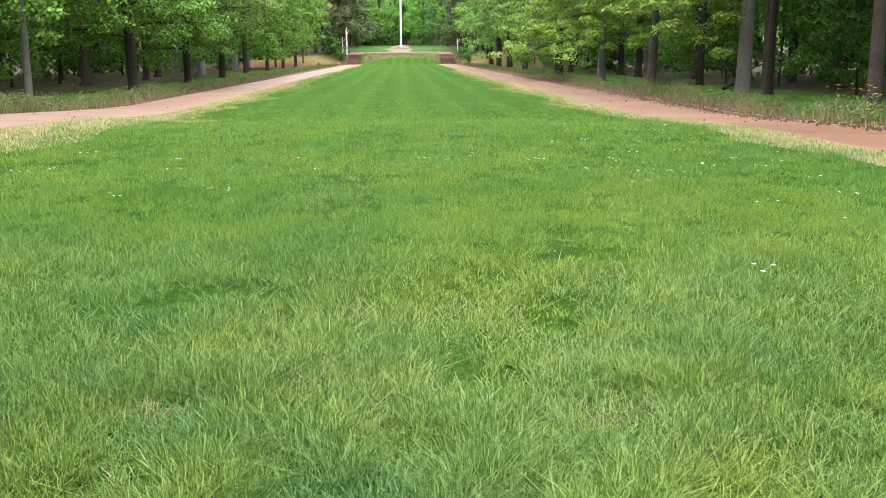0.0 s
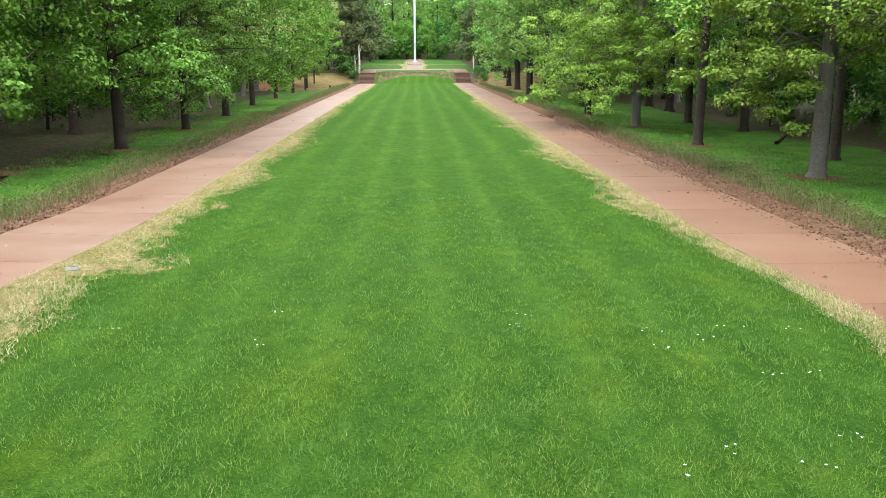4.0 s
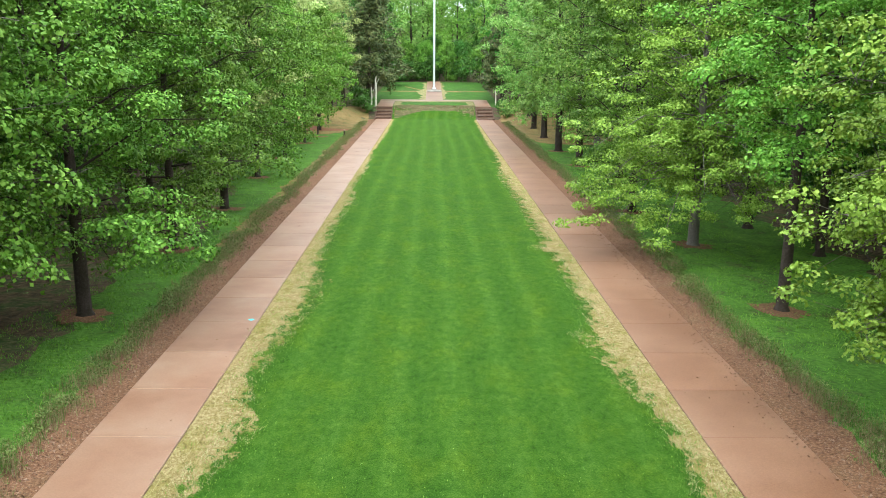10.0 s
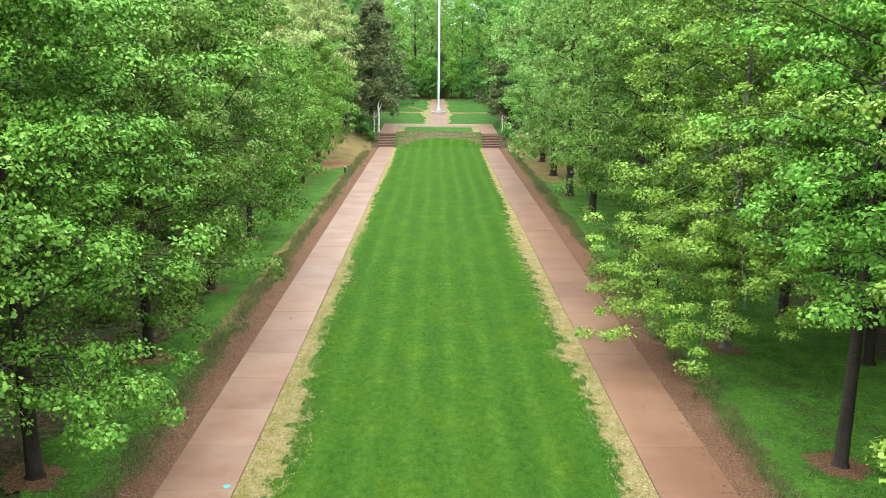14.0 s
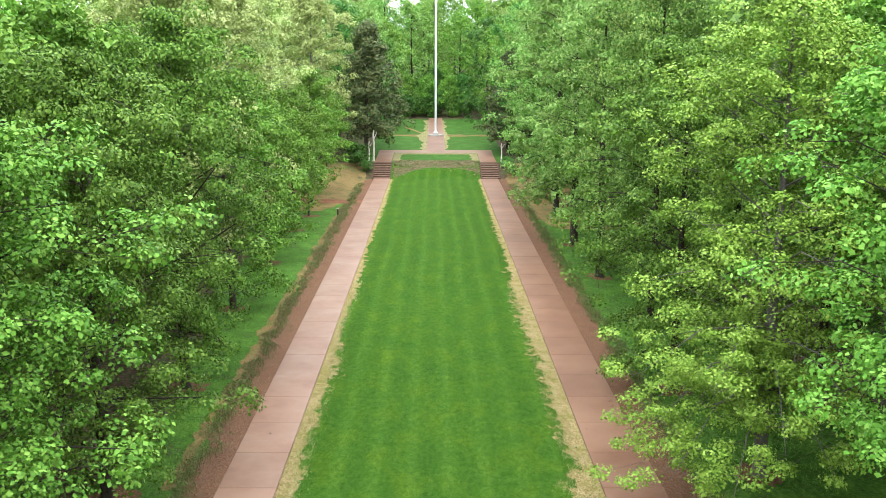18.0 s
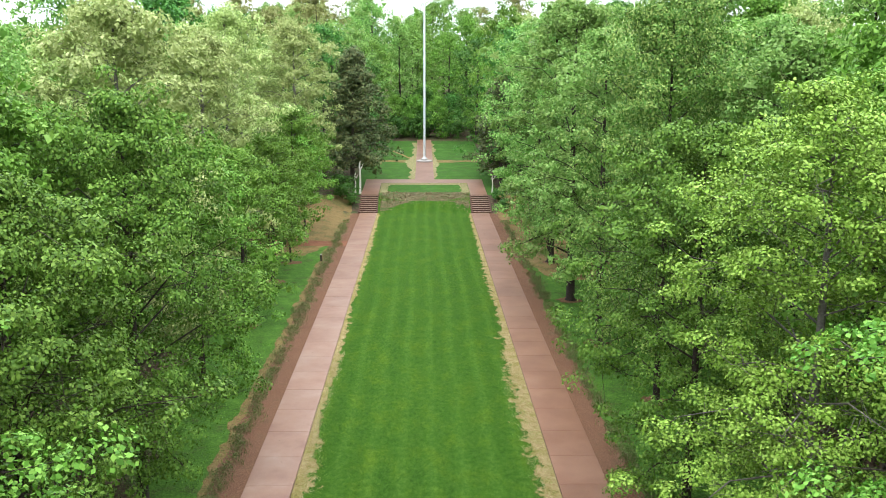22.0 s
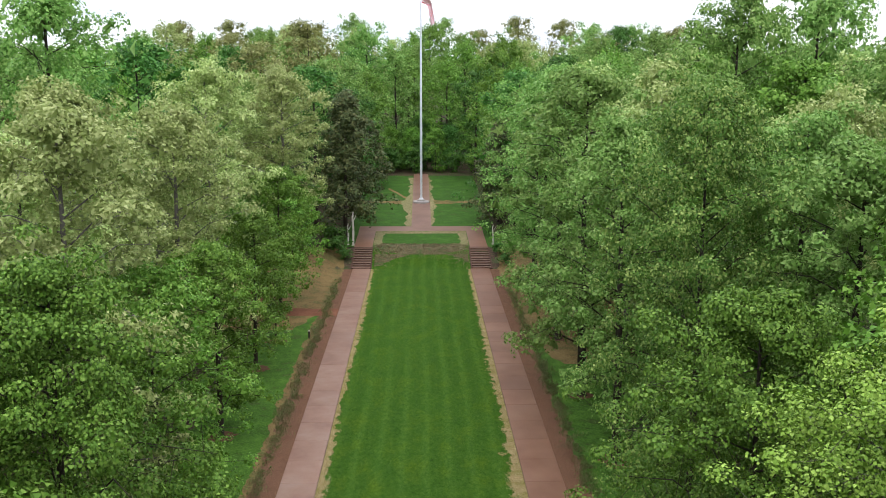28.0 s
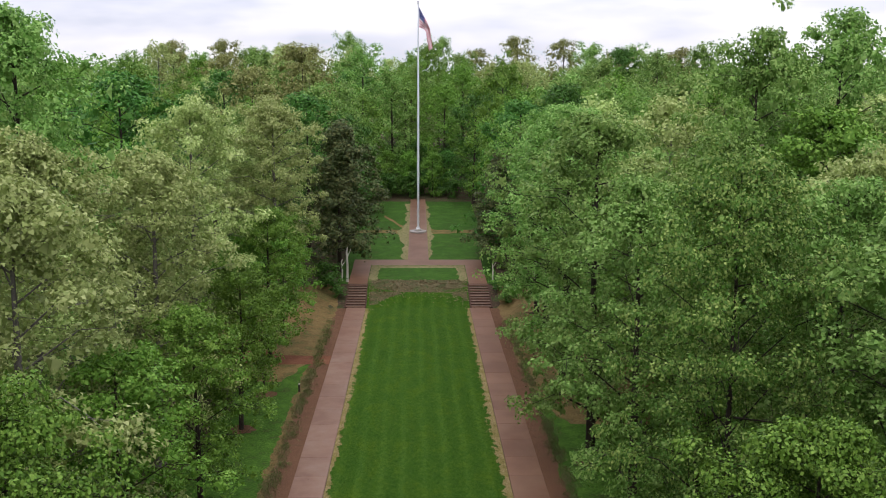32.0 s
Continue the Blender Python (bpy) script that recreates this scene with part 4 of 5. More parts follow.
for key, x, y, s, r, tl in [
    ("tall_a", 11.35, 24.7, 0.95, 0, 0.95), ("open", 11.2, 36.0, 0.95, 80, 0.95), ("tall_b", 11.3, 47.4, 0.98, 30, 0.93), ("row_b", 10.4, 56.5, 0.95, 200, 1.15),
    ("tall_c", 12.2, 69.0, 0.9, 130, 1.28), ("mid_b", 11.0, 79.5, 0.95, 10, 1.05), ("mid_c", 10.9, 91.0, 1.1, 40, 1.03), ("mid_c", 11.2, 105.0, 1.1, 120, 1.04), ("mid_b", 11.4, 117.0, 1.05, 220, 1.06),
    ("mid_c", 12.0, 128.0, 0.98, 260, 1.02),
]:
    spots.append((x, y))
    plant(key, x, y, s, r, tl, G_ROW_R)
plant("cedar", -9.7, 145.8, 1.12, 0, 0.93)
plant("cedar", -9.0, 189.0, 0.85, 60, 0.75)
plant("cedar", 10.0, 147.5, 0.98, 90, 0.85)
plant("cedar", 10.4, 156.0, 0.8, 200, 0.95)
plant("cedar", -10.6, 156.0, 0.85, 140, 1.0)
# crowns that stand out above the wood's edge, and shade trees out of view
for key, x, y, s, r, tl in [
    ("mid_pale", -21, 83, 1.05, 0, 1.08), ("mid_pale", -18.8, 111, 1.12, 100, 1.08), ("far_d", -27.5, 120, 1.15, 200, 0.95), ("mid_pale", -15.4, 132, 1.08, 300, 1.04), ("mid_pale", -16.8, 91, 1.0, 20, 1.06), ("mid_pale", -15.4, 67.5, 1.05, 80, 1.04), ("mid_b", 22.5, 97, 1.1, 100, 1.28),
    ("mid_pale", -20, 74, 1.0, 40, 1.0), ("mid_pale", -19.5, 97, 1.0, 140, 0.95), 
    ("mid_b", -24.6, 92, 1.2, 50, 1.2), ("far_e", -18, 181, 1.08, 10, 1.06), ("far_e", -24, 172, 1.0, 100, 1.0), ("far_b", -10.4, 215, 1.05, 40, 1.08), ("far_c", 22, 116, 1.0, 20, 1.0), ("far_c", 17, 124, 0.95, 200, 1.0), ("mid_pale", 22, 79, 1.05, 90, 1.08),
    ("stem", 17.5, 38.6, 1.1, 0, 1.0), ("stem", 16.6, 46.2, 0.9, 120, 1.0), ("stem", 15.7, 53.2, 0.95, 240, 1.0), ("stem", -21.2, 57.5, 1.0, 40, 1.0), ("stem", -23.2, 49.5, 1.0, 10, 1.0), ("stem", -16.6, 44, 0.95, 60, 1.0), ("stem", -17.2, 33, 1.0, 160, 0.95), ("stem", -15.8, 53, 0.9, 260, 1.0), ("stem", 14.9, 31.6, 0.85, 200, 0.95),
    # after the first stem: unseen trees added to shade the verges near the start
    ("stem", 12.2, 17.3, 0.85, 30, 1.0), ("stem", 14.2, 9.0, 0.9, 80, 1.0), ("stem", 13.6, 0.5, 0.95, 190, 1.0), ("stem", 13.8, -9.5, 0.95, 280, 1.0), ("stem", 17.5, 15.5, 1.0, 10, 1.0), ("stem", 19, 4.5, 1.0, 100, 1.0), ("stem", -16.4, 15.5, 0.9, 50, 1.0), ("stem", -14.4, 7.5, 0.9, 140, 1.0), ("stem", -14.0, -2.0, 0.95, 230, 1.0), ("stem", -14.2, -11.5, 0.95, 320, 1.0), ("stem", -20, 3.0, 1.0, 60, 1.0),
    ("mid_b", 30, 101, 1.2, 60, 1.24), ("mid_a", 26, 94, 1.3, 160, 1.1), ("mid_b", 33, 92, 1.2, 200, 1.05), ("mid_b", 19, 92, 1.0, 30, 1.08), ("mid_b", 18, 66, 1.0, 300, 1.0),
    ("far_a", 14, 160, 0.9, 20, 1.0), ("far_b", -14, 166, 0.9, 80, 1.0), ("far_b", -13, 190, 0.9, 200, 1.0), ("far_a", 13, 184, 0.95, 240, 1.18), ("far_d", -11.0, 177, 0.75, 10, 1.0), ("far_a", 11.2, 170, 0.75, 60, 1.0), ("far_a", -9.8, 201, 0.85, 90, 1.0), ("far_d", 9.6, 199, 0.85, 190, 1.0), ("far_b", -5, 216, 0.95, 30, 1.0), ("far_a", 5, 217, 0.92, 130, 1.0),
]:
    spots.append((x, y))
    plant(key, x, y, s, r, tl, G_WOOD)

# Woodland on both sides and behind the terrace
wood = random.Random(7)


def free_spot(x, y, gap):
    if any((x - a) ** 2 + (y - b) ** 2 < gap * gap for a, b in spots):
        return False
    spots.append((x, y))
    return True


def woodland(x0, x1, y0, y1, tries, gap, kinds, size, wide=False):
    for _ in range(tries):
        x, y = wood.uniform(x0, x1), wood.uniform(y0, y1)
        in_clearing = -24 < x < -9 and 112 < y < 129
        if (wide or y > 1.75 * abs(x) - 30) and not in_clearing and free_spot(x, y, gap):
            s = wood.uniform(*size)
            plant(wood.choice(kinds), x, y, s, wood.uniform(0, 360), wood.uniform(0.92, 1.1), G_WOOD)


# unseen trees beside the start, added to keep side light out of the wood
woodland(-26, -15, -26, 14, 90, 6.4, ["far_a", "far_b", "far_d"], (0.8, 0.95), True)
woodland(15, 26, -26, 14, 90, 6.4, ["far_a", "far_b", "far_d"], (0.8, 0.95), True)
woodland(-26, -15.5, 14, 62, 160, 5.2, ["stem", "stem", "mid_pale"], (0.85, 1.02))
woodland(15.5, 26, 14, 62, 160, 5.2, ["stem"], (0.85, 1.05))
woodland(-24, -17.5, 60, 140, 200, 6.6, ["mid_pale", "mid_b", "mid_pale", "mid_pale", "mid_a"], (0.9, 1.08))
woodland(15.5, 23, 60, 140, 200, 6.6, ["mid_b", "mid_a", "mid_a", "mid_pale"], (0.9, 1.05))
# trees added out of view behind the start, blocking low sky light
woodland(-48, 48, -64, -36, 160, 9.5, ["far_a", "far_d"], (0.9, 1.05), True)
# mostly unseen fill trees, added so that less light gets under the canopy
SHADE_WOOD = ["far_d", "far_a", "far_d", "far_b"]
woodland(-38, -26, -10, 72, 220, 6.6, SHADE_WOOD, (0.85, 1.0), True)
woodland(26, 38, -10, 72, 220, 6.6, SHADE_WOOD, (0.85, 1.0), True)
FAR = ["far_a", "far_b", "far_c", "far_d", "far_a", "far_b", "far_a", "far_c", "far_b", "far_e"]
woodland(-52, -25, -26, 205, 950, 10.4, FAR, (0.82, 1.0))
woodland(24, 52, -26, 205, 950, 10.4, FAR, (0.82, 1.02))
woodland(-24, -12, 142, 215, 200, 6.8, ["far_a", "far_d", "far_b"], (0.75, 0.95))
woodland(11.5, 24, 142, 215, 200, 6.8, ["far_a", "far_d", "far_b"], (0.75, 0.95))
woodland(-60, 60, 213, 275, 800, 9.0, FAR, (0.92, 1.1))
woodland(-30, 30, 206, 226, 220, 4.2, ["low_b", "low_a"], (0.8, 1.3))
woodland(-26, -17, 64, 205, 150, 4.6, ["low_a", "low_b"], (0.6, 1.0))
woodland(17, 26, 64, 205, 150, 4.6, ["low_a", "low_b"], (0.6, 1.0))
woodland(18.6, 23, 30, 64, 60, 3.4, ["low_b", "low_a"], (0.6, 0.95))
woodland(-23, -18.4, 26, 64, 60, 3.4, ["low_b", "low_a"], (0.55, 0.9))
woodland(23, 34, 6, 70, 160, 3.6, ["low_b"], (0.7, 1.1))
woodland(-34, -23, 10, 70, 140, 3.6, ["low_b"], (0.7, 1.1))
for _ in range(110):
    s = wood.choice((-1, 1))
    x, y = s * wood.uniform(20, 29), wood.uniform(8, 135)
    if free_spot(x, y, 2.4):
        plant("shrub", x, y, wood.uniform(0.7, 1.5), wood.uniform(0, 360), 1.0, "understorey shrubs")
for _ in range(36):
    x, y = wood.uniform(-14, 14), wood.uniform(204, 212)
    if free_spot(x, y, 1.8):
        plant("shrub", x, y, wood.uniform(0.9, 1.6), wood.uniform(0, 360), 1.1, "understorey shrubs")
plant("shrub", -9.9, 137.6, 0.9, 40, 0.8, "understorey shrubs")
plant("shrub", -10.8, 139.2, 1.1, 140, 0.9, "understorey shrubs")
plant("shrub", -9.1, 136.2, 0.6, 200, 0.75, "understorey shrubs")
plant("shrub", 9.0, 137.4, 0.65, 80, 0.8, "understorey shrubs")
plant("shrub", 9.6, 134.6, 0.7, 10, 0.7, "understorey shrubs")
# woods in the distance
rngw = np.random.default_rng(77)
n = 3000
fx, fy = rngw.uniform(-420, 420, n), rngw.uniform(60, 620, n)
keep = ((np.abs(fx) > 62) | (fy > 285)) & (fy > 1.9 * np.abs(fx) - 60)
fx, fy = fx[keep], fy[keep]
fr = rngw.uniform(4.0, 6.5, len(fx))
fz = land(fx, fy)
cents = np.concatenate([np.stack([fx + rngw.normal(size=len(fx)) * 1.5, fy + rngw.normal(size=len(fx)) * 1.5, fz + (7.5 - 3 * k) * rngw.uniform(0.85, 1.1, len(fx))], -1) for k in range(3)])
leaves = leaf_cloud(rngw, cents, np.tile(fr, 3), 18, 1.5, 0.9, 3)
tagged(poly_soup("far_woods", leaves, 3, L_SOFT), "distant green woodland out to the horizon", kind="stuff")
for key, m in MODEL_POSE.items():
    PROTO[key].matrix_basis = m
for key in PROTO:
    if key not in USED:
        raise ValueError(key)

# Two bleached trunks at the stairs
for x, y, h, r in ((-8.42, 140.6, 4.1, 0.14), (-9.05, 141.0, 2.6, 0.1), (8.45, 141.0, 2.4, 0.09)):
    v, f = [], []
    tube(v, f, [(0, 0, -0.1), (0.02, 0, 0.3), (0.05, 0.03, h * 0.5), (-0.04, 0.02, h * 0.85), (0.06, 0, h)], [r * 1.5, r, r * 0.9, r * 0.75, r * 0.4], 9)
    tube(v, f, [(0.03, 0, h * 0.7), (0.3, 0.1, h * 0.85), (0.45, 0.12, h * 0.95)], [r * 0.4, r * 0.3, r * 0.12], 6)
    ob = mesh_object("tree_snag", v, f, M_BLEACHED, smooth=True)
    ob.location = (x, y, float(land(x, y)))
    tagged(ob, "bare bleached dead trunk beside the stairs", "dead tree", "bleached trunks at the stairs")


# Grass blades and weeds
def blades(name, x, y, height, width, material, label, seed, lean=0.5, lift=0.0, segments=2):
    rng = np.random.default_rng(seed)
    n = len(x)
    z = land(x, y) + lift
    az, ln = rng.uniform(0, 2 * np.pi, n), rng.normal(size=n) * lean
    h = height * rng.uniform(0.5, 1.3, n)
    side = np.stack([np.cos(az), np.sin(az), 0 * az], -1) * (width * rng.uniform(0.6, 1.3, n))[:, None]
    bend = np.stack([-np.sin(az), np.cos(az), 0 * az], -1) * (h * ln)[:, None]
    p = np.stack([x, y, z], -1)
    up = np.stack([0 * h, 0 * h, h], -1)
    if segments == 1:
        quad = np.stack([p - side, p + side, p + up + bend], 1)
        return tagged(poly_soup(name, quad, 3, material), label, kind="stuff")
    tip = p + up + bend
    quad = np.stack([p - side, p + side, tip + side * 0.2, tip - side * 0.2], 1)
    return tagged(poly_soup(name, quad, 4, material), label, kind="stuff")


rng = np.random.default_rng(5)
# denser towards the start of the walk
n = 640000
dd = 1.7 * (34.0 / 1.7) ** rng.uniform(0, 1, n)
yy = dd - 7.2
xx = rng.uniform(-1, 1, n) * (0.5 * dd + 0.35)
clump = np.array([0.6 * noise.noise((a * 1.1, b * 1.1, 3.0)) + 0.6 * noise.noise((a * 4.2, b * 3.2, 8.0)) + 0.5 * noise.noise((a * 11.0, b * 9.0, 5.0)) for a, b in zip(xx, yy)])
lo_x, hi_x = np.interp(yy, *np.array(STRAW_L).T), np.interp(yy, *np.array(STRAW_R).T)
keep = (xx > lo_x - 0.15 * rng.uniform(0, 1, n)) & (xx < hi_x + 0.15 * rng.uniform(0, 1, n)) & (clump > -0.34 + 0.16 * rng.normal(size=n)) & (rng.uniform(0, 1, n) > (dd - 6) / 26)
BARE = ((-0.36, -4.22, 0.13), (0.54, -4.61, 0.15), (-0.79, -4.49, 0.12), (0.76, -4.87, 0.1), (-0.24, -3.46, 0.16), (0.88, -1.61, 0.2), (1.12, -1.62, 0.14), (-0.55, -3.9, 0.1), (0.2, -2.6, 0.12), (0.83, 5.2, 0.24), (0.78, 7.0, 0.26), (-0.3, 5.5, 0.2), (3.3, 5.0, 0.2))
for a, b, r in BARE:
    keep &= np.hypot((xx - a) / 1.5, yy - b) > r * (0.55 + 0.5 * rng.normal(size=n))
xx, yy, dd, clump = xx[keep], yy[keep], dd[keep], clump[keep]
tall = 0.046 * (1 + 0.9 * clump)
nearby = dd < 3.6 + 2.2 * rng.uniform(0, 1, len(dd))
blades("grass_blades", xx[nearby], yy[nearby], tall[nearby], 0.0031, L_GRASS, "short green grass blades of the lawn", 6, 1.55)
blades("grass_blades", xx[~nearby], yy[~nearby], tall[~nearby], 0.0027 * (dd[~nearby] / 4.6) ** 0.7, L_TURF, "short green grass blades of the lawn", 7, 0.9, segments=1)
# longer tufts
m = 70
cd = 2.2 * 7 ** rng.uniform(0, 1, m)
cx, cy = rng.uniform(-1, 1, m) * (0.45 * cd), cd - 7.2
cx[:3], cy[:3] = (-1.9, -1.6, 0.1), (0.1, -3.1, -4.4)
sx, sy = np.repeat(cx, 90) + rng.normal(size=90 * m) * 0.11, np.repeat(cy, 90) + rng.normal(size=90 * m) * 0.09
sx = np.concatenate([sx, -1.9 + rng.normal(size=900) * 0.24])
sy = np.concatenate([sy, 0.1 + rng.normal(size=900) * 0.16])
blades("grass_clumps", sx, sy, 0.075, 0.0026, L_TUFT, "darker longer grass tufts in the lawn", 27, 0.7)
# bare and dead spots
for k, (a, b, r) in enumerate(BARE):
    if b > -3:
        continue
    r *= 0.3
    ring = [(a + r * (1 + 0.35 * noise.noise((math.cos(w) * 2, math.sin(w) * 2, k * 3.1))) * 1.6 * math.cos(w), b + r * (1 + 0.35 * noise.noise((math.cos(w) * 2, math.sin(w) * 2, k * 3.1))) * math.sin(w)) for w in np.linspace(0, 2 * math.pi, 25)[:-1]]
    vs = [(x, y, float(land(x, y)) + 0.018) for x, y in ring] + [(a, b, float(land(a, b)) + 0.022)]
    tagged(mesh_object("bare_patch", vs, [(i, (i + 1) % 24, 24) for i in range(24)], M_SOIL), "small bare patch of brown soil in the lawn", kind="structure")
    m = 420
    sx, sy = a + rng.normal(size=m) * (r + 0.07) * 1.6, b + rng.normal(size=m) * (r + 0.06)
    blades("dead_grass", sx, sy, 0.05, 0.0017, L_DRY, "dead tan grass round a bare patch", 50 + k, 1.5, segments=1)
n = 26000
yy = -5.4 + 11 * rng.uniform(0, 1, n) ** 1.8
xx = rng.normal(size=n) * (0.6 + 0.28 * (yy + 5.4))
keep = np.array([noise.noise((a * 0.8, b * 0.8, 9.0)) for a, b in zip(xx, yy)]) + 0.6 * np.array([noise.noise((a * 3.1, b * 2.2, 19.0)) for a, b in zip(xx, yy)]) > 0.14
blades("dead_grass", xx[keep], yy[keep], 0.055, 0.0016, L_DRY, "dead tan grass among the lawn", 8, 1.4, segments=1)
m = 90
cd = 2.3 * 5 ** rng.uniform(0, 1, m)
blades("straw_stalks", rng.uniform(-1, 1, m) * 0.42 * cd, cd - 7.2, 0.035, 0.0016, L_DRY, "loose dry straw stalks lying on the lawn", 91, 3.2, lift=0.035, segments=1)
# straw at the margins
n = 34000
yy = 1 + 77 * rng.uniform(0, 1, n) ** 1.7
w = rng.uniform(-0.02, 1.25, n)
w = np.where(np.array([noise.noise((a * 3.0, b * 1.6, 33.0)) for a, b in zip(w, yy)]) > -0.05, w, w * 0.6)
w[:5000], yy[:5000] = rng.uniform(0.0, 1.1, 5000), rng.uniform(2.5, 11, 5000)
lo = np.array([straw_left(b) for b in yy])
blades("straw", LEFT1 + w * (lo - LEFT1), yy, 0.045, 0.005, L_DRY, "dead straw stems at the lawn's margin", 9, 1.9, lift=0.025, segments=1)
hi = np.array([straw_right(b) for b in yy])
blades("straw", RIGHT0 + w * (hi - RIGHT0), yy, 0.045, 0.005, L_DRY, "dead straw stems at the lawn's margin", 10, 1.9, lift=0.025, segments=1)
for edge, lo in ((straw_left, LEFT1), (straw_right, RIGHT0)):
    n = 9000
    yy = 3 + 70 * rng.uniform(0, 1, n) ** 1.5
    ex = np.array([edge(b) for b in yy])
    xx = ex + rng.normal(size=n) * 0.22
    blades("grass_fringe", xx, yy, 0.06, 0.007, L_TURF, "grass growing raggedly into the straw", 61, 0.8, lift=0.02, segments=1)
    cx, cy = lo + (np.array([edge(b) for b in yy[:300]]) - lo) * rng.uniform(0.05, 0.95, 300), yy[:300]
    sx, sy = np.repeat(cx, 22) + rng.normal(size=6600) * 0.12, np.repeat(cy, 22) + rng.normal(size=6600) * 0.2
    blades("grass_fringe", sx, sy, 0.07, 0.006, L_TURF, "green tufts among the straw", 62, 0.8, lift=0.02, segments=1)
# weed strips outside the mulch
for side, x0 in ((-1, -9.2), (1, 8.95)):
    n = 4200
    cy = -6 + 134 * rng.uniform(0, 1, n) ** 1.25
    cx = x0 + rng.normal(size=n) * 0.24 + np.array([wob(b, 0.35, 0.3, 51 + side) for b in cy])
    hh = np.array([0.62 + 0.75 * noise.noise((a * 0.9, b * 0.45, 4.0 + side)) + 0.6 * noise.noise((a * 2.1, b * 1.4, 9.0 + side)) for a, b in zip(cx, cy)])
    hh = hh * np.where(cy < 32, 1.8, 1.35)
    keep = hh > 0.42
    cx, cy, hh = cx[keep], cy[keep], hh[keep]
    sx, sy = np.repeat(cx, 9) + rng.normal(size=len(cx) * 9) * 0.1, np.repeat(cy, 9) + rng.normal(size=len(cx) * 9) * 0.1
    blades("weeds", sx, sy, 0.27 * np.repeat(hh, 9), 0.0065, L_TWIG, "straggly green and brown weeds along the mulch bed", 11 + side, 0.45, segments=1)
    cents = np.stack([cx, cy, land(cx, cy) + 0.16 * hh], -1)
    blades("weed_grass", sx[::4] + 0.05, sy[::4], 0.24 * np.repeat(hh, 9)[::4], 0.009, L_WEED, "tall green grass stems along the mulch bed", 41 + side, 0.4, segments=1)
    tagged(poly_soup("weed_leaves", leaf_cloud(rng, cents, 0.2 * hh, 9, 0.06, 0.8, 4), 4, L_WEED), "low leafy weeds along the mulch bed", kind="stuff")
    n = 13000
    cx, cy = (LEFT0 - 1.1 * rng.uniform(0, 1, n)) if side < 0 else (RIGHT1 - 0.5 + 1.7 * rng.uniform(0, 1, n) ** 0.6), -4 + 60 * rng.uniform(0, 1, n) ** 1.5
    cents = np.stack([cx, cy, land(cx, cy) + np.where((cx > LEFT0) & (cx < RIGHT1), 0.055, 0.014)], -1)
    chips = leaf_cloud(rng, cents, np.full(n, 0.02), 1, 0.05, 0.4, 3)[:n]
    tagged(poly_soup("wood_chips", chips, 3, M_CHIP), "pale wood chips scattered on the bed", kind="stuff")
for k, (lo, hi) in enumerate(((-13.5, -9.1), (8.8, 14.5))):
    n = 42000
    cx, cy = rng.uniform(lo, hi, n), 6 + 74 * rng.uniform(0, 1, n) ** 1.3
    thick = np.array([noise.noise((a * 1.3, b * 1.3, 14.0 + k)) + 0.6 * noise.noise((a * 0.4, b * 0.4, 24.0 + k)) for a, b in zip(cx, cy)])
    keep = thick > -0.12 + 0.15 * rng.normal(size=n)
    cx, cy, thick = cx[keep], cy[keep], thick[keep]
    blades("verge_grass", cx, cy, 0.06 + 0.05 * np.clip(thick, 0, 1), 0.013, L_VERGE, "shaded grass tufts under the tree row", 13 + k, 1.0, segments=1)
n = 700
cx, cy = rng.uniform(-5.7, 5.4, n), rng.uniform(135.0, 141.4, n)
keep = (cy > 138.7 - 3.2 * (np.abs(cx + 0.2) / 5.6) ** 1.5 + rng.normal(size=n) * 0.8)
cx, cy = cx[keep], cy[keep]
cents = np.stack([cx, cy, land(cx, cy) + 0.04], -1)
tagged(poly_soup("bank_plants", leaf_cloud(rng, cents, rng.uniform(0.08, 0.22, len(cx)), 10, 0.11, 0.5, 3), 3, L_TWIG), "low brown and green tufts planted on the bank", kind="stuff")
# white flowers in the lawn
FLOWERS = ((-3.5, 1.5), (-3.3, 1.6), (-3.4, 3.1), (-2.2, 1.6), (-1.6, 0.25), (-1.4, 0.14), (-2.2, -0.1), (-0.9, 1.35), (-2.0, 9.0), (-1.2, 2.3), (0.6, 2.6), (1.3, 2.1), (2.1, 2.3), (2.15, 2.0), (2.15, 1.2), (2.35, 1.25), (2.4, 1.1), (2.85, 1.9), (3.3, 3.1),
           (3.4, 2.5), (3.0, 3.4), (1.9, 0.5), (2.5, -0.55), (1.75, -2.7), (2.95, -1.35), (4.2, 3.1), (3.4, 0.0), (0.1, 2.2), (1.6, 1.4), (-3.7, 8.2), (-1.9, 7.5), (0.9, 8.2), (2.35, 7.2), (2.9, 7.7), (-2.3, 2.4), (0.4, 2.2), (1.2, 2.2))
cx, cy = np.concatenate([np.array(FLOWERS).T, np.stack([rng.uniform(0.5, 4.2, 14), 0.5 + 9 * rng.uniform(0, 1, 14)])], 1)
n = len(cx)
px = np.repeat(cx, 3) + rng.normal(size=n * 3) * 0.07
py = np.repeat(cy, 3) + rng.normal(size=n * 3) * 0.07
pz = land(px, py) + 0.06
petals = []
for a, b, c in zip(px, py, pz):
    for k in range(4):
        w = k * math.pi / 2 + a * 9
        d, s = np.array((math.cos(w), math.sin(w), 0.25)), np.array((-math.sin(w), math.cos(w), 0))
        o = np.array((a, b, c))
        petals.append([o, o + d * 0.008 + s * 0.006, o + d * 0.015, o + d * 0.008 - s * 0.006])
tagged(poly_soup("white_flowers", np.array(petals), 4, M_PETAL), "small white flowers scattered in the lawn", kind="stuff")

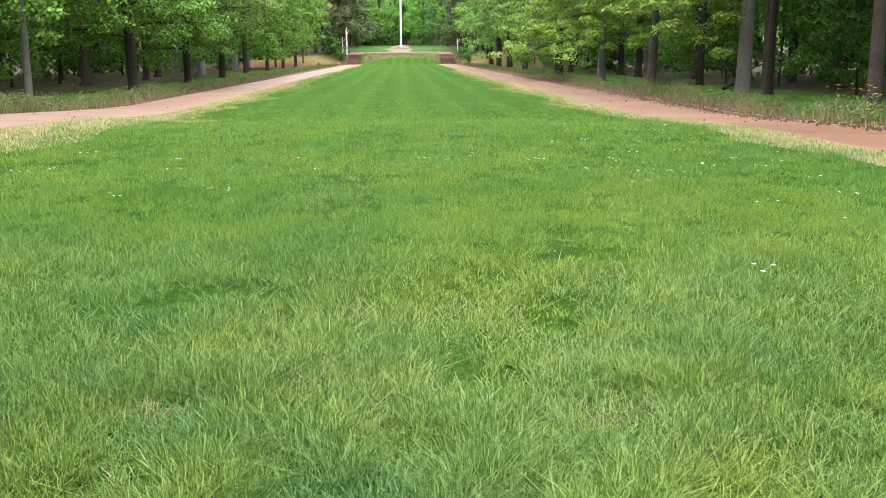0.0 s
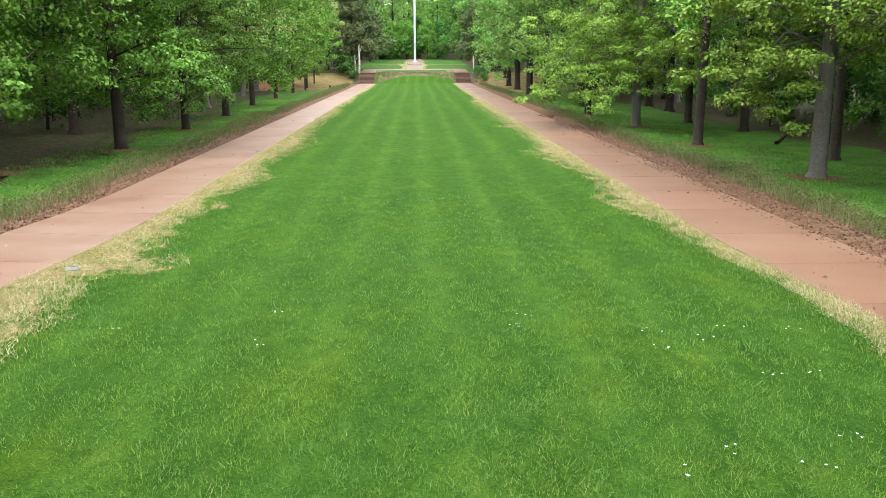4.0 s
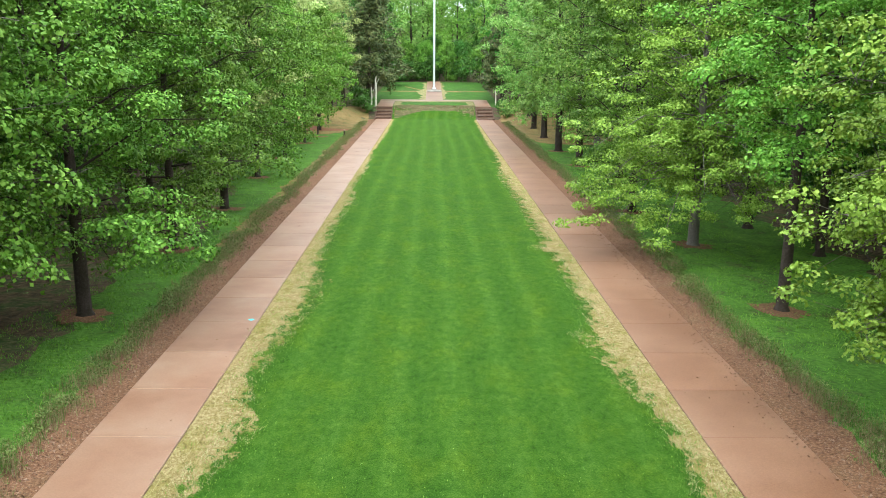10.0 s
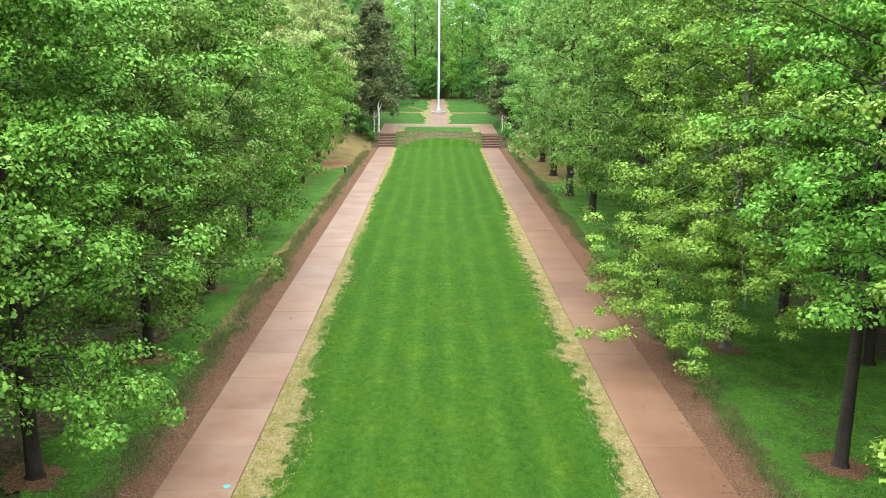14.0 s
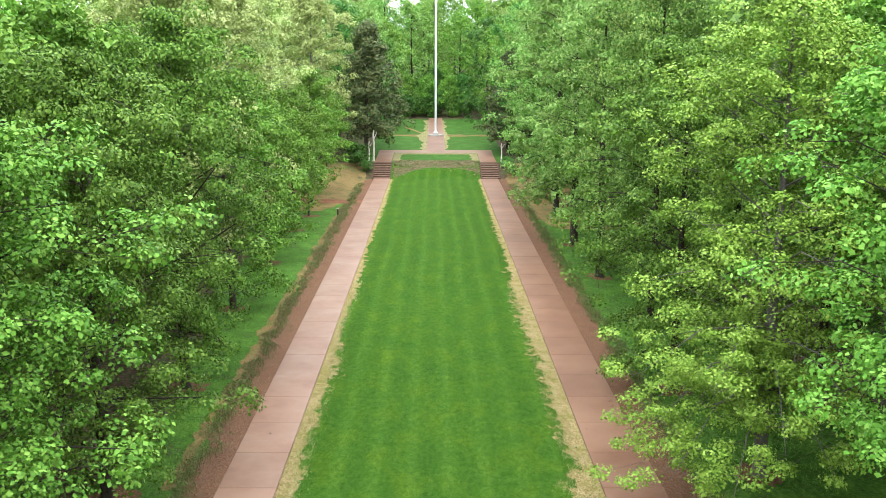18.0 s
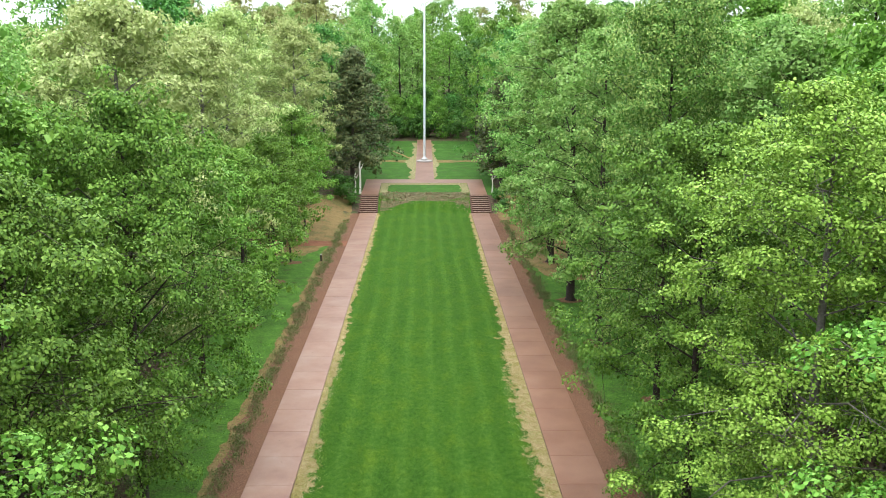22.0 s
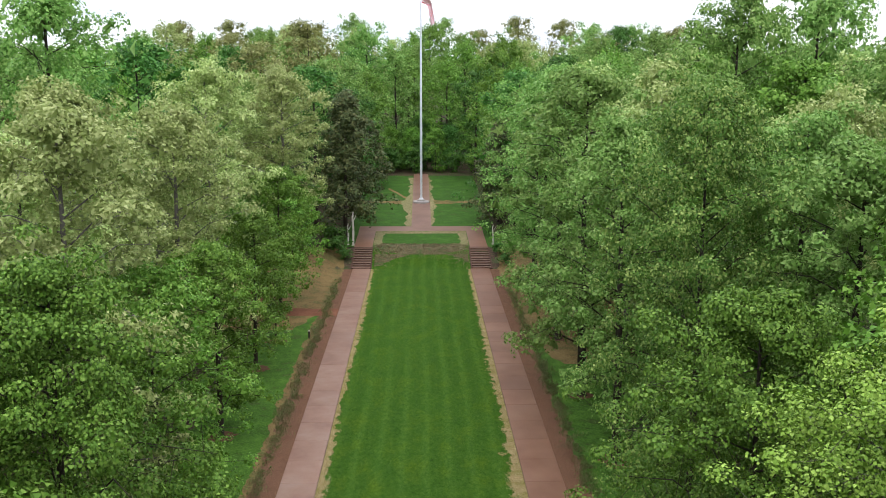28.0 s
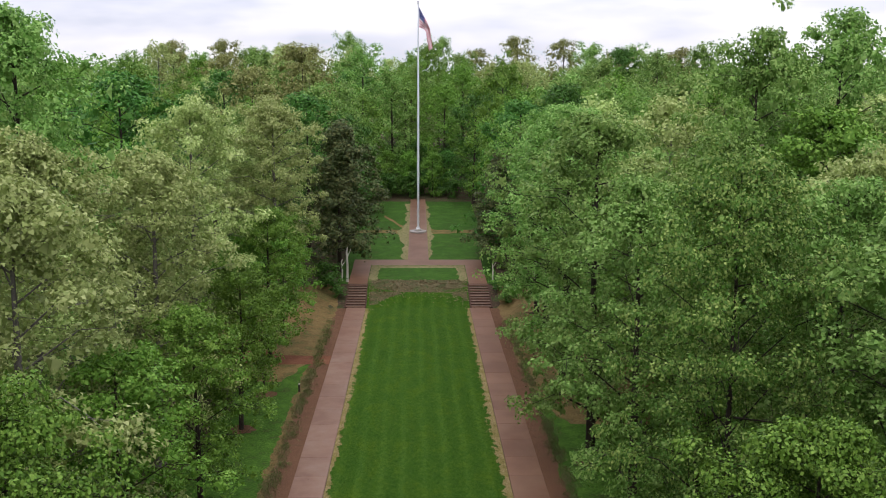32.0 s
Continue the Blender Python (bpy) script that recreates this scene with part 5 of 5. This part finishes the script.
yf = np.array([(10.2 + 0.5 * rng.normal(), 14.2 + 0.9 * rng.normal()) for _ in range(22)])
petals = []
for a, b in yf:
    o = np.array((a, b, float(land(a, b)) + rng.uniform(0.45, 0.75)))
    for k in range(6):
        w = k * math.pi / 3
        d, q = np.array((math.cos(w), math.sin(w), 0.2)), np.array((-math.sin(w), math.cos(w), 0))
        petals.append([o, o + d * 0.03 + q * 0.018, o + d * 0.055, o + d * 0.03 - q * 0.018])
tagged(poly_soup("yellow_flowers", np.array(petals), 4, M_YELLOW), "yellow wildflowers among the weeds", kind="stuff")
blades("flower_stems", np.repeat(yf[:, 0], 6) + 0.05 * rng.normal(size=132), np.repeat(yf[:, 1], 6) + 0.05 * rng.normal(size=132), 0.55, 0.008, L_TUFT, "green stems of the wildflowers", 71, 0.25, segments=1)

# Small things on and beside the paths
cover = tagged(new("valve_cover"), "small round grey iron cover set in the straw", "cover")
cover.location = (-5.62, 12.2, float(land(-5.62, 12.2)) + 0.03)
part("rim", lathe_bm([(0.17, -0.05), (0.17, 0.012), (0.15, 0.016), (0.145, 0.004)], 28), M_IRON, cover)
part("lid", lathe_bm([(0.142, -0.02), (0.142, 0.01), (0.135, 0.013), (0.02, 0.013)], 28), M_IRON, cover, "grey iron lid")
post = tagged(new("marker_post"), "short dark wooden marker post beside the path", "post")
post.location = (-9.7, 105.4, float(land(-9.7, 105.4)))
part("shaft", box_bm(-0.07, 0.07, -0.07, 0.07, -0.1, 0.62, 0.012), M_BARK, post)
part("cap", box_bm(-0.09, 0.09, -0.09, 0.09, 0.622, 0.68, 0.02), M_BLEACHED, post, "weathered pale cap")
mark = mesh_object("paint_mark", [(0.09 * math.cos(w) * (1 + 0.3 * math.sin(3 * w)), 0.11 * math.sin(w), 0.0) for w in np.linspace(0, 2 * math.pi, 15)[:-1]], [tuple(range(14))], M_MARK)
mark.location = (-6.2, 34.2, 0.0475)
tagged(mark, "small turquoise paint mark on the path", "paint mark", kind="structure")
n = 150
cx = np.concatenate([rng.uniform(LEFT0 + 0.05, LEFT1 - 0.05, n // 3), rng.uniform(RIGHT0 + 0.05, RIGHT1 - 0.05, n - n // 3)])
cy = 3 + 90 * rng.uniform(0, 1, n) ** 1.2
cents = np.stack([cx, cy, land(cx, cy) + 0.05], -1)
tagged(poly_soup("fallen_leaves", leaf_cloud(rng, cents, np.full(n, 0.004), 1, 0.075, 0.2, 4)[:n], 4, M_CHIP), "dry fallen leaves and twigs on the paths", kind="stuff")
# rings of bare mulch round the row trees
for x, y in [p for p in spots if abs(p[0]) < 14 and p[1] < 110]:
    k = 26
    ring = []
    for w in np.linspace(0, 2 * math.pi, k + 1)[:-1]:
        r = 0.9 + 0.5 * noise.noise((x + 2.2 * math.cos(w), y + 2.2 * math.sin(w), 5.0)) + 0.2 * noise.noise((x + 6 * math.cos(w), y + 6 * math.sin(w), 6.0))
        ring.append((x + r * math.cos(w), y + r * math.sin(w)))
    vs = [(a, b, float(land(a, b)) + 0.004) for a, b in ring] + [(x, y, float(land(x, y)) + 0.05)]
    tagged(mesh_object("mulch_ring", vs, [(i, (i + 1) % k, k) for i in range(k)], M_MULCH, smooth=True), "ring of brown mulch round a tree's foot", kind="structure")
# fallen branch at the wood's edge
v, f = [], []
tube(v, f, [(0, 0, 0.1), (1.2, 1.9, 0.35), (2.4, 3.9, 0.75), (3.2, 5.6, 1.3)], [0.09, 0.07, 0.05, 0.015], 7)
tube(v, f, [(1.2, 1.9, 0.35), (1.2, 3.0, 0.9), (1.0, 3.8, 1.5)], [0.05, 0.03, 0.01], 5)
tube(v, f, [(2.0, 3.2, 0.6), (2.9, 3.8, 1.1), (3.4, 4.2, 1.2)], [0.04, 0.025, 0.008], 5)
branch = tagged(mesh_object("fallen_branch", v, f, M_BARK, smooth=True), "bare fallen branch lying at the wood's edge", "branch")
branch.location = (15.4, 38.5, float(land(15.4, 38.5)) - 0.04)
